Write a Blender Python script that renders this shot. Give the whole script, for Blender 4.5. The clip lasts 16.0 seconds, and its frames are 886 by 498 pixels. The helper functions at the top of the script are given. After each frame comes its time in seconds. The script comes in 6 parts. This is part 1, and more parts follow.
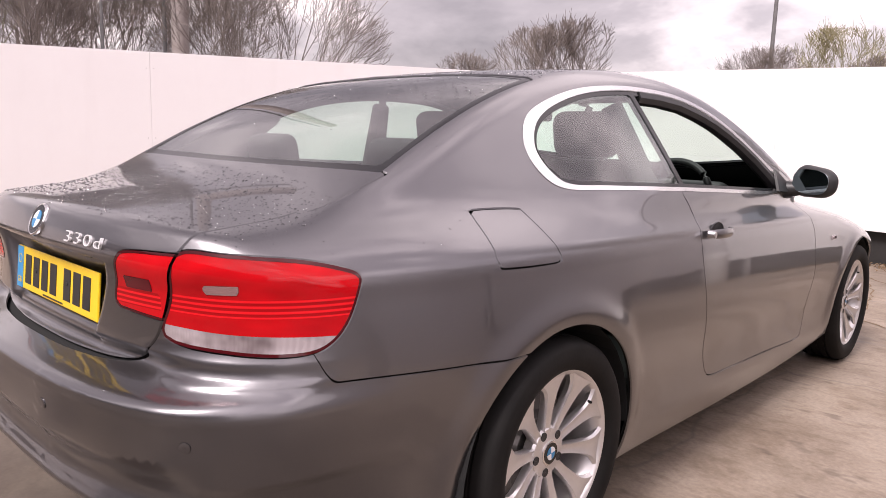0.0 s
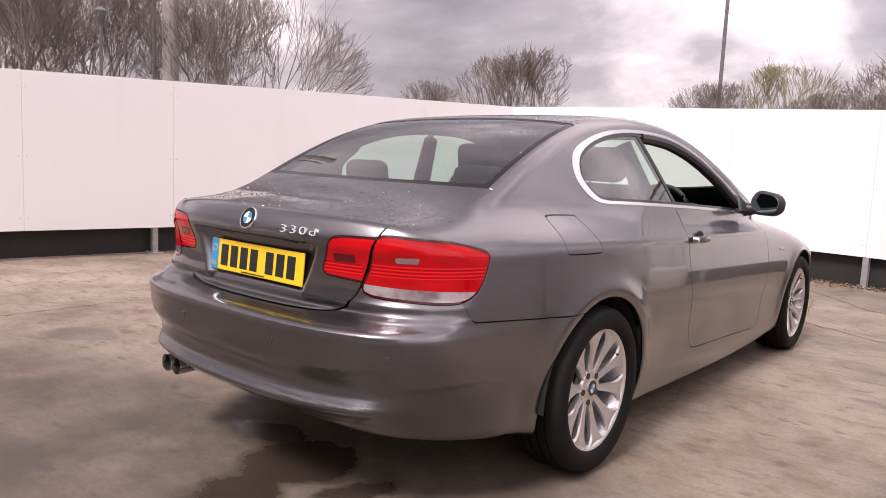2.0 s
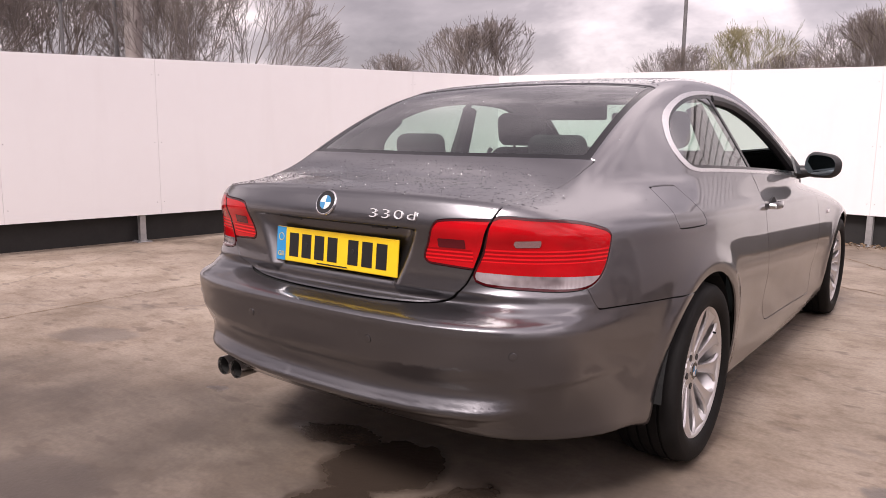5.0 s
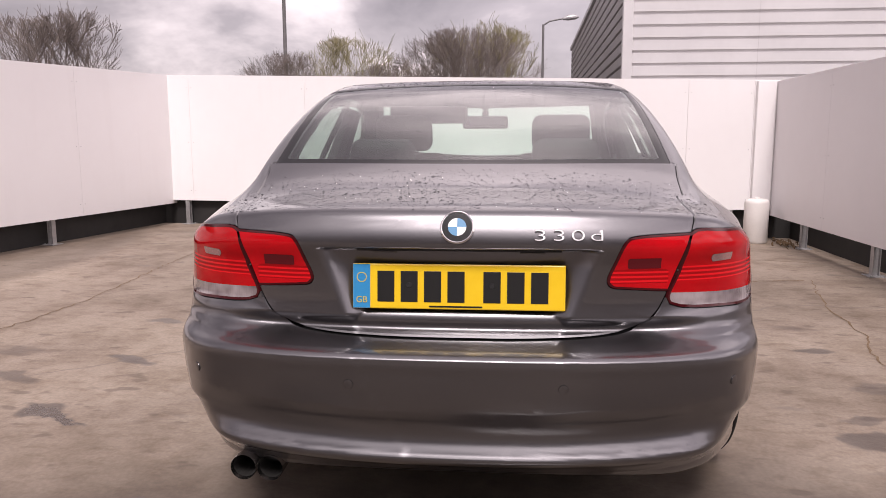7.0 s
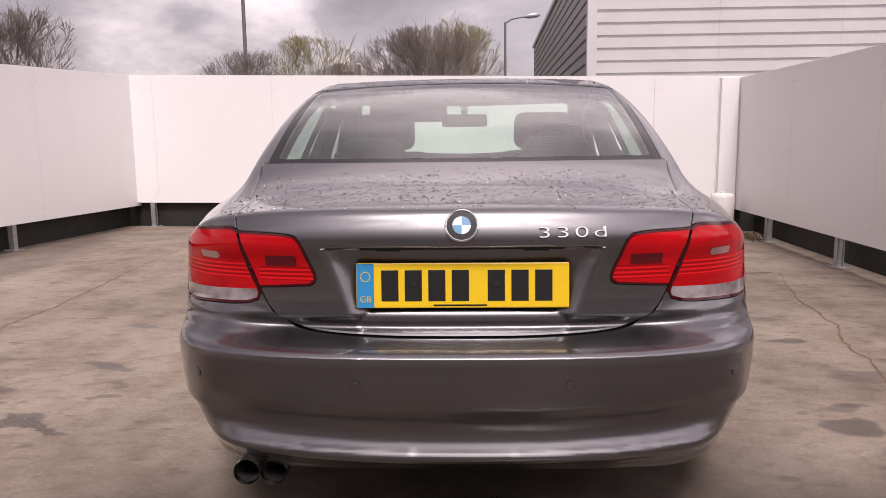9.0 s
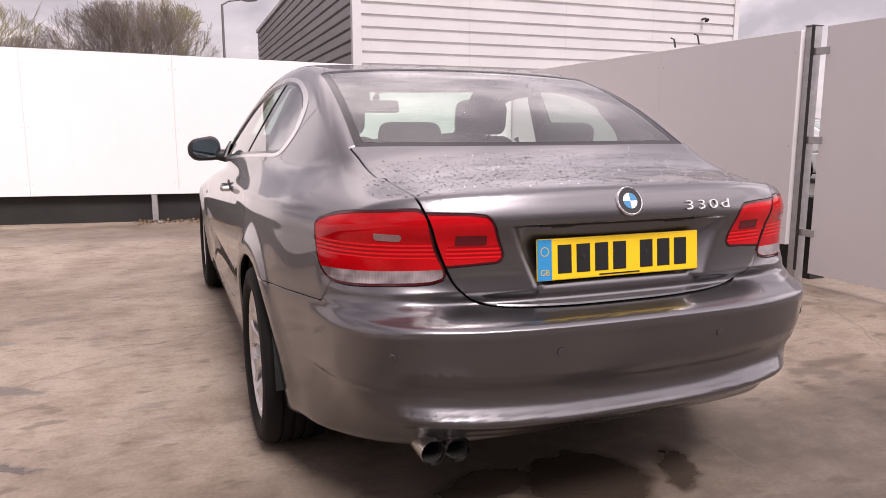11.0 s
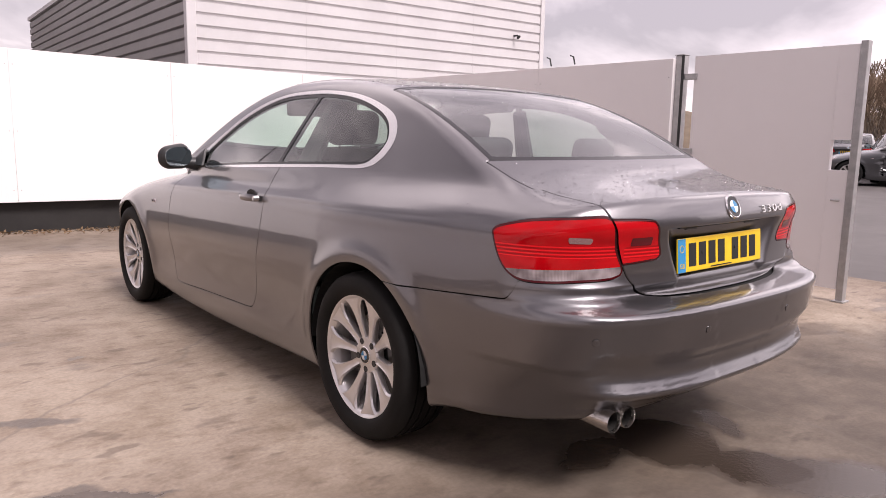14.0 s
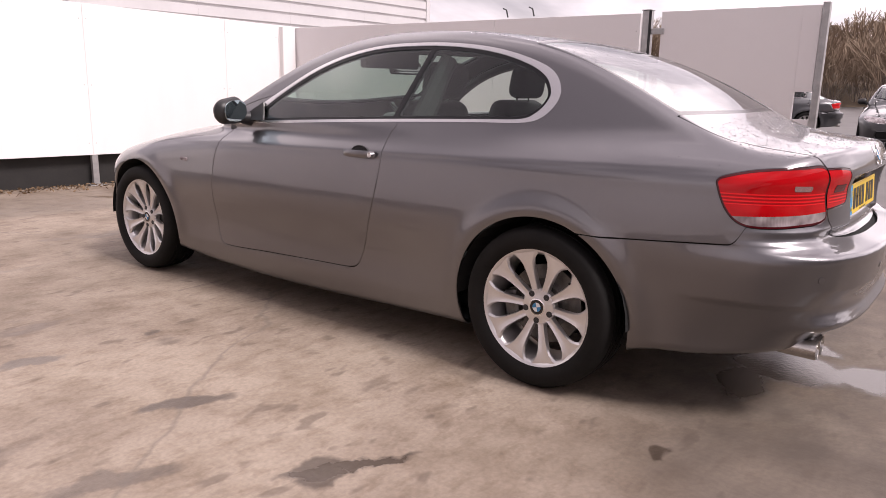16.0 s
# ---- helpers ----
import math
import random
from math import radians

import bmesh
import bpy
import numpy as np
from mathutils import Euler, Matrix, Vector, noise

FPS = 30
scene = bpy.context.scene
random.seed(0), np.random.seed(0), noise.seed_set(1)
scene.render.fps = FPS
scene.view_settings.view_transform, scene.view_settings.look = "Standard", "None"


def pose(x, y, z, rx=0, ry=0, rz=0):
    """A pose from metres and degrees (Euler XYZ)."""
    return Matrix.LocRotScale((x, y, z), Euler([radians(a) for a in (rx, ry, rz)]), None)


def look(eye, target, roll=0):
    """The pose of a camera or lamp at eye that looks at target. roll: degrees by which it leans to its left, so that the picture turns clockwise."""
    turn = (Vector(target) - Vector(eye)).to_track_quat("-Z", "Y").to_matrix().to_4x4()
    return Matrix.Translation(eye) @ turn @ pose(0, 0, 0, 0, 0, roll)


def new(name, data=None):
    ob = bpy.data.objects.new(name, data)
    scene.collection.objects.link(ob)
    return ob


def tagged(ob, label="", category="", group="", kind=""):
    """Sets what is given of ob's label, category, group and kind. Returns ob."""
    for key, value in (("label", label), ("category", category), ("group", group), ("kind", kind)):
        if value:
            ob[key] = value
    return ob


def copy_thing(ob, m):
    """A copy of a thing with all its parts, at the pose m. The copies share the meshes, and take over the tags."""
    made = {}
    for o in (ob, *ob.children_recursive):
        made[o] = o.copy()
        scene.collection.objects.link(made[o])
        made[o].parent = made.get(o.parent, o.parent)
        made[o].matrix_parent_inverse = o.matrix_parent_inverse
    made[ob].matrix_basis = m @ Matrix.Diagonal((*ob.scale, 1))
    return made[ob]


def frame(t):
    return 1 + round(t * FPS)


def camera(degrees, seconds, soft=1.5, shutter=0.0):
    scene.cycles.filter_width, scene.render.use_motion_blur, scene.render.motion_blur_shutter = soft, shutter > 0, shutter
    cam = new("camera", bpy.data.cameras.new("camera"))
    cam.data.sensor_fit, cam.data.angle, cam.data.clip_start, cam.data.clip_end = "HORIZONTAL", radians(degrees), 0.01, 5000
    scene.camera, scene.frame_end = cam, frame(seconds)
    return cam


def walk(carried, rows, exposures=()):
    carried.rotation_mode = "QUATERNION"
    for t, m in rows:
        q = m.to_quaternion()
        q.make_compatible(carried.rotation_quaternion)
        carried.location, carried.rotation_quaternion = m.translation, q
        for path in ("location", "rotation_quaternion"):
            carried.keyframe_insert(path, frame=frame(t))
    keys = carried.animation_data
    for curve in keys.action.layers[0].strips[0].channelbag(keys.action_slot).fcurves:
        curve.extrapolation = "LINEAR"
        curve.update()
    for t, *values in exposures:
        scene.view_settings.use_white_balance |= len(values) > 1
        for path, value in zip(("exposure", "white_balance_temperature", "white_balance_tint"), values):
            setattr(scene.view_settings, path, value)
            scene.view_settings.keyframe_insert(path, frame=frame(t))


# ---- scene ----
cam = camera(62.6, 16.0, soft=0.7)
PATH = [
    (0, (1.868, -1.542, 1.143), (0.524, -0.094, 0.832), 1.7),
    (0.5, (1.947, -1.994, 1.12), (0.673, -0.474, 0.864), 2.1),
    (1, (2.048, -2.238, 1.14), (0.753, -0.728, 0.928), 2.1),
    (1.5, (2.115, -2.364, 1.143), (0.812, -0.864, 0.916), 1.9),
    (2, (2.084, -2.429, 1.138), (0.824, -0.894, 0.899), 2.7),
    (2.5, (2.073, -2.448, 1.128), (0.825, -0.904, 0.887), 2.6),
    (3, (2.067, -2.455, 1.125), (0.812, -0.918, 0.874), 2.2),
    (3.5, (2.054, -2.47, 1.129), (0.775, -0.956, 0.858), 1.4),
    (3.7, (2.035, -2.476, 1.123), (0.759, -0.959, 0.854), 1.3),
    (5.8, (0.959, -2.574, 1.116), (0.086, -0.806, 0.78), 0.4),
    (6, (0.756, -2.632, 1.109), (0.049, -0.788, 0.797), -0.2),
    (6.5, (0.359, -2.607, 1.082), (-0.064, -0.674, 0.787), -1.7),
    (7, (0.112, -2.653, 1.115), (-0.056, -0.681, 0.826), -0.1),
    (7.5, (0.052, -2.656, 1.134), (-0.067, -0.682, 0.834), 0.0),
    (8, (0.017, -2.647, 1.113), (-0.081, -0.669, 0.836), -0.3),
    (8.5, (0.021, -2.646, 1.113), (-0.065, -0.667, 0.839), -0.3),
    (9, (0.015, -2.658, 1.116), (-0.054, -0.681, 0.822), -0.7),
    (9.2, (-0.001, -2.663, 1.119), (-0.051, -0.687, 0.812), -0.7),
    (11.3, (-1.45, -2.503, 1.104), (-0.538, -0.75, 0.794), 0.1),
    (11.5, (-1.63, -2.426, 1.097), (-0.598, -0.735, 0.819), -0.1),
    (12, (-2.0, -2.308, 1.133), (-0.848, -0.703, 0.82), -0.1),
    (12.5, (-2.247, -2.265, 1.152), (-0.982, -0.742, 0.872), 0.7),
    (13, (-2.279, -2.239, 1.147), (-1.014, -0.718, 0.854), 0.9),
    (13.5, (-2.281, -2.231, 1.14), (-1.025, -0.704, 0.84), 1.1),
    (14, (-2.277, -2.217, 1.144), (-1.033, -0.683, 0.828), 1.0),
    (14.5, (-2.268, -2.195, 1.13), (-1.029, -0.662, 0.796), 0.7),
    (15, (-2.429, -2.081, 1.1), (-1.161, -0.587, 0.699), 1.1),
    (15.5, (-2.843, -1.816, 1.135), (-1.442, -0.454, 0.711), 1.6),
    (16, (-3.178, -1.361, 1.142), (-1.641, -0.159, 0.701), 1.2),
]
walk(cam, [(t, look(eye, target, roll)) for t, eye, target, roll in PATH], exposures=[(0.0, 0.33, 6500, 15), (0.6, 0.22, 6500, 15), (3.5, 0.12, 6500, 15), (6.0, 0.04, 6500, 15), (6.8, -0.08, 6500, 15), (7.5, -0.22, 6500, 15), (9.0, -0.24, 6500, 15), (11.5, 0.1, 6500, 15), (16.0, 0.15, 6500, 15)])

# ---------------------------------------------------------------- sky, sun
world = bpy.data.worlds.new("overcast_sky")
scene.world = world
world.use_nodes = True
wn, wl = world.node_tree.nodes, world.node_tree.links
wn.clear()
w_out = wn.new("ShaderNodeOutputWorld")
w_bg = wn.new("ShaderNodeBackground")
w_tc = wn.new("ShaderNodeTexCoord")
w_map = wn.new("ShaderNodeMapping")
w_map.inputs["Scale"].default_value = (1.0, 1.0, 0.6)
w_n1 = wn.new("ShaderNodeTexNoise")
w_n1.inputs["Scale"].default_value, w_n1.inputs["Detail"].default_value = 2.0, 6.0
w_n1.inputs["Roughness"].default_value, w_n1.inputs["Distortion"].default_value = 0.52, 0.25
w_ramp = wn.new("ShaderNodeValToRGB")
w_ramp.color_ramp.elements[0].position, w_ramp.color_ramp.elements[0].color = 0.36, (0.28, 0.240, 0.252, 1)
w_ramp.color_ramp.elements[1].position, w_ramp.color_ramp.elements[1].color = 0.66, (1.14, 1.0, 0.995, 1)
e = w_ramp.color_ramp.elements.new(0.52)
e.color = (0.52, 0.452, 0.466, 1)
w_sky = wn.new("ShaderNodeTexSky")
w_sky.sky_type, w_sky.sun_disc = "NISHITA", False
w_sky.sun_elevation, w_sky.sun_rotation = radians(53), radians(178)
w_gain = wn.new("ShaderNodeMix")
w_gain.data_type, w_gain.blend_type = "RGBA", "ADD"
w_gain.inputs[0].default_value = 0.012
# clouds lie on a flat layer overhead, so that they draw together towards the horizon
w_sep, w_add, w_flat = wn.new("ShaderNodeSeparateXYZ"), wn.new("ShaderNodeMath"), wn.new("ShaderNodeVectorMath")
w_add.operation, w_add.inputs[1].default_value, w_flat.operation = "ADD", 0.45, "DIVIDE"
wl.new(w_tc.outputs["Generated"], w_sep.inputs[0])
wl.new(w_sep.outputs["Z"], w_add.inputs[0])
wl.new(w_tc.outputs["Generated"], w_flat.inputs[0])
wl.new(w_add.outputs[0], w_flat.inputs[1])
wl.new(w_flat.outputs[0], w_map.inputs["Vector"])
wl.new(w_map.outputs["Vector"], w_n1.inputs["Vector"])
wl.new(w_n1.outputs["Fac"], w_ramp.inputs["Fac"])
wl.new(w_ramp.outputs["Color"], w_gain.inputs[6])
wl.new(w_sky.outputs["Color"], w_gain.inputs[7])
# the cloud is thinner and brighter towards the sun's side
w_dot = wn.new("ShaderNodeVectorMath")
w_dot.operation, w_dot.inputs[1].default_value = "DOT_PRODUCT", (0.60, 0.05, 0.30)
w_lift = wn.new("ShaderNodeMapRange")
w_lift.inputs["From Min"].default_value, w_lift.inputs["From Max"].default_value = -0.2, 0.75
w_lift.inputs["To Min"].default_value, w_lift.inputs["To Max"].default_value = 0.90, 1.85
w_mul = wn.new("ShaderNodeVectorMath")
w_mul.operation = "SCALE"
wl.new(w_tc.outputs["Generated"], w_dot.inputs[0])
wl.new(w_dot.outputs["Value"], w_lift.inputs["Value"])
wl.new(w_gain.outputs[2], w_mul.inputs[0])
w_zen, w_both = wn.new("ShaderNodeMapRange"), wn.new("ShaderNodeMath")
w_zen.inputs["From Min"].default_value, w_zen.inputs["From Max"].default_value = 0.12, 1.0
w_zen.inputs["To Min"].default_value, w_zen.inputs["To Max"].default_value = 0.90, 1.18
w_both.operation = "MULTIPLY"
wl.new(w_sep.outputs["Z"], w_zen.inputs["Value"])
wl.new(w_zen.outputs[0], w_both.inputs[0])
wl.new(w_lift.outputs[0], w_both.inputs[1])
wl.new(w_both.outputs[0], w_mul.inputs["Scale"])
wl.new(w_mul.outputs[0], w_bg.inputs["Color"])
wl.new(w_bg.outputs["Background"], w_out.inputs["Surface"])
w_bg.inputs["Strength"].default_value = 1.2

sun = new("sun", bpy.data.lights.new("sun", "SUN"))
sun.data.energy, sun.data.angle, sun.data.color = 3.8, radians(17), (1.0, 0.93, 0.90)
sun.matrix_world = look((0.2, -7.2, 9.6), (0, 0, 0))


# ---------------------------------------------------------------- materials
def material(name, rgb=(0.5, 0.5, 0.5), rough=0.5, metal=0.0, **inputs):
    m = bpy.data.materials.new(name)
    m.use_nodes = True
    b = m.node_tree.nodes["Principled BSDF"]
    b.inputs["Base Color"].default_value = (*rgb, 1)
    b.inputs["Roughness"].default_value = rough
    b.inputs["Metallic"].default_value = metal
    for k, v in inputs.items():
        b.inputs[k.replace("_", " ")].default_value = v
    return m


def noise_node(m, scale, detail=4.0, rough=0.55, coords="Object", stretch=(1, 1, 1)):
    n, l = m.node_tree.nodes, m.node_tree.links
    tc, mp, t = n.new("ShaderNodeTexCoord"), n.new("ShaderNodeMapping"), n.new("ShaderNodeTexNoise")
    mp.inputs["Scale"].default_value = stretch
    t.inputs["Scale"].default_value, t.inputs["Detail"].default_value, t.inputs["Roughness"].default_value = scale, detail, rough
    l.new(tc.outputs[coords], mp.inputs["Vector"])
    l.new(mp.outputs["Vector"], t.inputs["Vector"])
    return t.outputs["Fac"]


def ramp(m, fac, stops):
    n, l = m.node_tree.nodes, m.node_tree.links
    r = n.new("ShaderNodeValToRGB")
    els = r.color_ramp.elements
    for i, (p, c) in enumerate(stops):
        el = els[i] if i < 2 else els.new(p)
        el.position, el.color = p, (*c, 1) if len(c) == 3 else c
    l.new(fac, r.inputs["Fac"])
    return r.outputs["Color"]


def blend(m, fac, a, b, how="MIX"):
    n, l = m.node_tree.nodes, m.node_tree.links
    x = n.new("ShaderNodeMix")
    x.data_type, x.blend_type = "RGBA", how
    for s, i in ((fac, 0), (a, 6), (b, 7)):
        if isinstance(s, (int, float)):
            x.inputs[i].default_value = s
        elif isinstance(s, tuple):
            x.inputs[i].default_value = (*s, 1)
        else:
            l.new(s, x.inputs[i])
    return x.outputs[2]


def feed(m, socket, value):
    m.node_tree.links.new(value, m.node_tree.nodes["Principled BSDF"].inputs[socket])
    return m


def bump(m, height, strength=0.2, distance=0.01):
    n, l = m.node_tree.nodes, m.node_tree.links
    b = n.new("ShaderNodeBump")
    b.inputs["Strength"].default_value, b.inputs["Distance"].default_value = strength, distance
    l.new(height, b.inputs["Height"])
    l.new(b.outputs["Normal"], n["Principled BSDF"].inputs["Normal"])
    return m


def mottled(name, a, b, scale, rough=0.5, metal=0.0, lift=0.0, **inputs):
    m = material(name, a, rough, metal, **inputs)
    big, small = noise_node(m, scale), noise_node(m, scale * 9, 3)
    c = ramp(m, big, ((0.3, a), (0.7, b)))
    c = blend(m, 0.25, c, ramp(m, small, ((0.3, a), (0.7, b))))
    feed(m, "Base Color", c)
    if lift:
        bump(m, small, lift, 0.004)
    return m


PAINT = material("graphite_metallic_paint", (0.20, 0.19, 0.196), 0.34, 1.0, Coat_Weight=1.0, Coat_Roughness=0.02)
flake = noise_node(PAINT, 900, 1)
feed(PAINT, "Base Color", ramp(PAINT, flake, ((0.35, (0.145, 0.141, 0.148)), (0.65, (0.197, 0.191, 0.200)))))
feed(PAINT, "Roughness", ramp(PAINT, noise_node(PAINT, 3.0), ((0.3, (0.32,) * 3), (0.75, (0.37,) * 3))))
CHROME = material("satin_chrome", (0.78, 0.77, 0.77), 0.22, 1.0)
LETTER = material("letter_chrome", (0.85, 0.84, 0.84), 0.34, 0.45)
BRIGHT = material("bright_chrome", (0.85, 0.84, 0.84), 0.08, 1.0)
TRIM = mottled("black_trim", (0.012, 0.012, 0.013), (0.022, 0.021, 0.022), 14, 0.45)
GLOSS_BLACK = material("gloss_black", (0.008, 0.008, 0.009), 0.12)
SHELL = material("inner_black", (0.006, 0.006, 0.006), 0.9)
LINER = mottled("dark_headliner", (0.03, 0.029, 0.03), (0.045, 0.043, 0.044), 20, 0.9)
LEATHER = mottled("black_leather", (0.008, 0.0076, 0.008), (0.014, 0.0132, 0.0136), 18, 0.62, Specular_IOR_Level=0.25, lift=0.15)
RUBBER = mottled("tyre_rubber", (0.005, 0.0047, 0.0045), (0.011, 0.010, 0.0095), 9, 0.7, Specular_IOR_Level=0.18, lift=0.1)
ALLOY = mottled("silver_alloy", (0.62, 0.60, 0.60), (0.74, 0.72, 0.71), 7, 0.30, 0.75)
DARK_STEEL = mottled("brake_steel", (0.10, 0.095, 0.09), (0.2, 0.19, 0.18), 30, 0.45, 0.8)
PIPE = mottled("exhaust_steel", (0.42, 0.40, 0.38), (0.6, 0.58, 0.56), 25, 0.25, 1.0)
SOOT = material("soot", (0.01, 0.009, 0.008), 0.9)
YELLOW = mottled("plate_yellow", (0.80, 0.52, 0.012), (0.84, 0.56, 0.02), 30, 0.3)
PLATE_BLACK = material("plate_black", (0.012, 0.012, 0.012), 0.4)
PLATE_BLUE = material("plate_blue", (0.03, 0.25, 0.52), 0.35)
BLUE = material("badge_blue", (0.045, 0.21, 0.40), 0.2)
WHITE = material("badge_white", (0.70, 0.70, 0.70), 0.2)
GOLD = material("plate_gold", (0.62, 0.45, 0.1), 0.4)
DIM_MIRROR = material("dim_mirror", (0.16, 0.17, 0.17), 0.05, 1.0)
MIRROR = material("mirror_glass", (0.55, 0.68, 0.72), 0.02, 1.0)

RED = material("red_lens", (0.45, 0.004, 0.008), 0.05, Coat_Weight=0.0, Specular_IOR_Level=0.3)
feed(RED, "Base Color", ramp(RED, noise_node(RED, 7, 2, stretch=(1, 1, 3)), ((0.3, (0.32, 0.0018, 0.004)), (0.7, (0.48, 0.0028, 0.006)))))
RED_LID = mottled("bright_red_lens", (0.40, 0.0025, 0.006), (0.52, 0.004, 0.008), 9, 0.05, Specular_IOR_Level=0.3)
RED_RIB = material("ribbed_red_reflector", (0.75, 0.008, 0.012), 0.2, Specular_IOR_Level=0.3)
wv = RED_RIB.node_tree.nodes.new("ShaderNodeTexWave")
wv.bands_direction, wv.inputs["Scale"].default_value = "Z", 29
wtc = RED_RIB.node_tree.nodes.new("ShaderNodeTexCoord")
RED_RIB.node_tree.links.new(wtc.outputs["Object"], wv.inputs["Vector"])
bump(RED_RIB, wv.outputs["Fac"], 0.04, 0.003)
feed(RED_RIB, "Base Color", ramp(RED_RIB, wv.outputs["Fac"], ((0.35, (0.30, 0.0018, 0.004)), (0.85, (0.72, 0.008, 0.013)))))
RED_RIM = material("dark_red_lens_rim", (0.05, 0.001, 0.003), 0.06)
CLEAR_LENS = material("clear_lens", (0.40, 0.31, 0.32), 0.1, Coat_Weight=1.0, Coat_Roughness=0.02)
cw = CLEAR_LENS.node_tree.nodes.new("ShaderNodeTexWave")
cw.bands_direction, cw.inputs["Scale"].default_value = "X", 45
ctc = CLEAR_LENS.node_tree.nodes.new("ShaderNodeTexCoord")
CLEAR_LENS.node_tree.links.new(ctc.outputs["Object"], cw.inputs["Vector"])
bump(CLEAR_LENS, cw.outputs["Fac"], 0.2, 0.003)
feed(CLEAR_LENS, "Base Color", ramp(CLEAR_LENS, noise_node(CLEAR_LENS, 14, 2), ((0.35, (0.13, 0.10, 0.105)), (0.65, (0.36, 0.31, 0.32)))))
REFLECTOR = material("lamp_reflector", (0.55, 0.35, 0.36), 0.15, 0.8)
REFLECTOR_DARK = material("dark_lamp_window", (0.10, 0.004, 0.008), 0.1)


def glass(name, tint, reflect=1.0):
    m = bpy.data.materials.new(name)
    m.use_nodes = True
    n, l = m.node_tree.nodes, m.node_tree.links
    n.clear()
    out, mix, fr = n.new("ShaderNodeOutputMaterial"), n.new("ShaderNodeMixShader"), n.new("ShaderNodeLayerWeight")
    pw, mr = n.new("ShaderNodeMath"), n.new("ShaderNodeMapRange")
    pw.operation, pw.inputs[1].default_value = "POWER", 3.2
    mr.inputs["To Min"].default_value, mr.inputs["To Max"].default_value = 0.065, 0.95
    fr.inputs["Blend"].default_value = 0.5
    tr, gl = n.new("ShaderNodeBsdfTransparent"), n.new("ShaderNodeBsdfGlossy")
    tr.inputs["Color"].default_value = (*tint, 1)
    gl.inputs["Roughness"].default_value = 0.015
    gl.inputs["Color"].default_value = (reflect, reflect, reflect, 1)
    l.new(fr.outputs["Facing"], pw.inputs[0])
    l.new(pw.outputs[0], mr.inputs["Value"])
    l.new(mr.outputs[0], mix.inputs[0])
    l.new(tr.outputs["BSDF"], mix.inputs[1])
    l.new(gl.outputs["BSDF"], mix.inputs[2])
    l.new(mix.outputs["Shader"], out.inputs["Surface"])
    return m


GLASS = glass("green_tinted_glass", (0.74, 0.89, 0.82))
WATER = glass("water_drop", (0.52, 0.52, 0.53))
PANEL = mottled("white_painted_panel", (0.80, 0.775, 0.775), (0.83, 0.81, 0.81), 0.8, 0.42)
streak = noise_node(PANEL, 5, 3, stretch=(1, 1, 0.12))
old = PANEL.node_tree.nodes["Principled BSDF"].inputs["Base Color"].links[0].from_socket
feed(PANEL, "Base Color", blend(PANEL, ramp(PANEL, streak, ((0.55, (0, 0, 0)), (0.85, (0.12,) * 3))), old, (0.62, 0.57, 0.55)))
GREY_PANEL = mottled("pale_grey_panel", (0.78, 0.75, 0.76), (0.82, 0.79, 0.80), 0.7, 0.45)
GAP_BLACK = mottled("gap_shade_black", (0.010, 0.009, 0.009), (0.022, 0.020, 0.019), 4, 0.7)
GALV = mottled("galvanised_steel", (0.36, 0.355, 0.36), (0.52, 0.51, 0.51), 18, 0.45, 0.7)
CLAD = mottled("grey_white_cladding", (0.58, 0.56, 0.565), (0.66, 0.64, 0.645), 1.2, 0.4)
# darker copy of CLAD that holds the side's shade; core and shed use it
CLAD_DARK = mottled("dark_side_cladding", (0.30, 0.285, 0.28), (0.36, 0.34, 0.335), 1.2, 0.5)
BARK = mottled("grey_brown_bark", (0.14, 0.115, 0.10), (0.25, 0.21, 0.19), 3, 0.9)
WOODBARK = mottled("brown_woodland_twigs", (0.19, 0.140, 0.098), (0.29, 0.215, 0.155), 0.5, 0.9)
BUD = mottled("spring_buds", (0.21, 0.18, 0.11), (0.31, 0.28, 0.14), 3, 0.8)
WOODPOLE = mottled("weathered_pole", (0.24, 0.20, 0.185), (0.34, 0.30, 0.285), 5, 0.85, lift=0.3)
LAMPGREY = mottled("lamp_post_grey", (0.10, 0.095, 0.095), (0.16, 0.15, 0.15), 4, 0.5)
PLASTIC = mottled("white_plastic", (0.72, 0.69, 0.66), (0.80, 0.77, 0.75), 6, 0.45)
LITTER = mottled("dead_leaves", (0.10, 0.06, 0.03), (0.22, 0.15, 0.09), 30, 0.9)

# concrete deck: pale slab, damp stains, cracks
CONCRETE = material("stained_concrete", (0.4, 0.36, 0.33), 0.7)
c_big, c_mid, c_fine = noise_node(CONCRETE, 0.55, 5, 0.6), noise_node(CONCRETE, 2.6, 6, 0.62), noise_node(CONCRETE, 55, 4)
c_col = ramp(CONCRETE, c_big, ((0.28, (0.165, 0.127, 0.092)), (0.5, (0.275, 0.221, 0.175)), (0.72, (0.365, 0.303, 0.240))))
c_mot = ramp(CONCRETE, c_mid, ((0.34, (0.62, 0.57, 0.52)), (0.56, (1, 1, 1))))
c_col = blend(CONCRETE, 0.85, c_col, c_mot, "MULTIPLY")
c_blot = noise_node(CONCRETE, 11, 5, 0.6, stretch=(0.8, 1.5, 1))
c_col = blend(CONCRETE, 0.65, c_col, ramp(CONCRETE, c_blot, ((0.32, (0.66, 0.61, 0.56)), (0.50, (1, 1, 1)))), "MULTIPLY")
c_col = blend(CONCRETE, 0.5, c_col, ramp(CONCRETE, c_fine, ((0.3, (0.66,) * 3), (0.7, (1.16,) * 3))), "MULTIPLY")
c_spot = noise_node(CONCRETE, 1.15, 4, 0.7, stretch=(0.75, 1.5, 1))
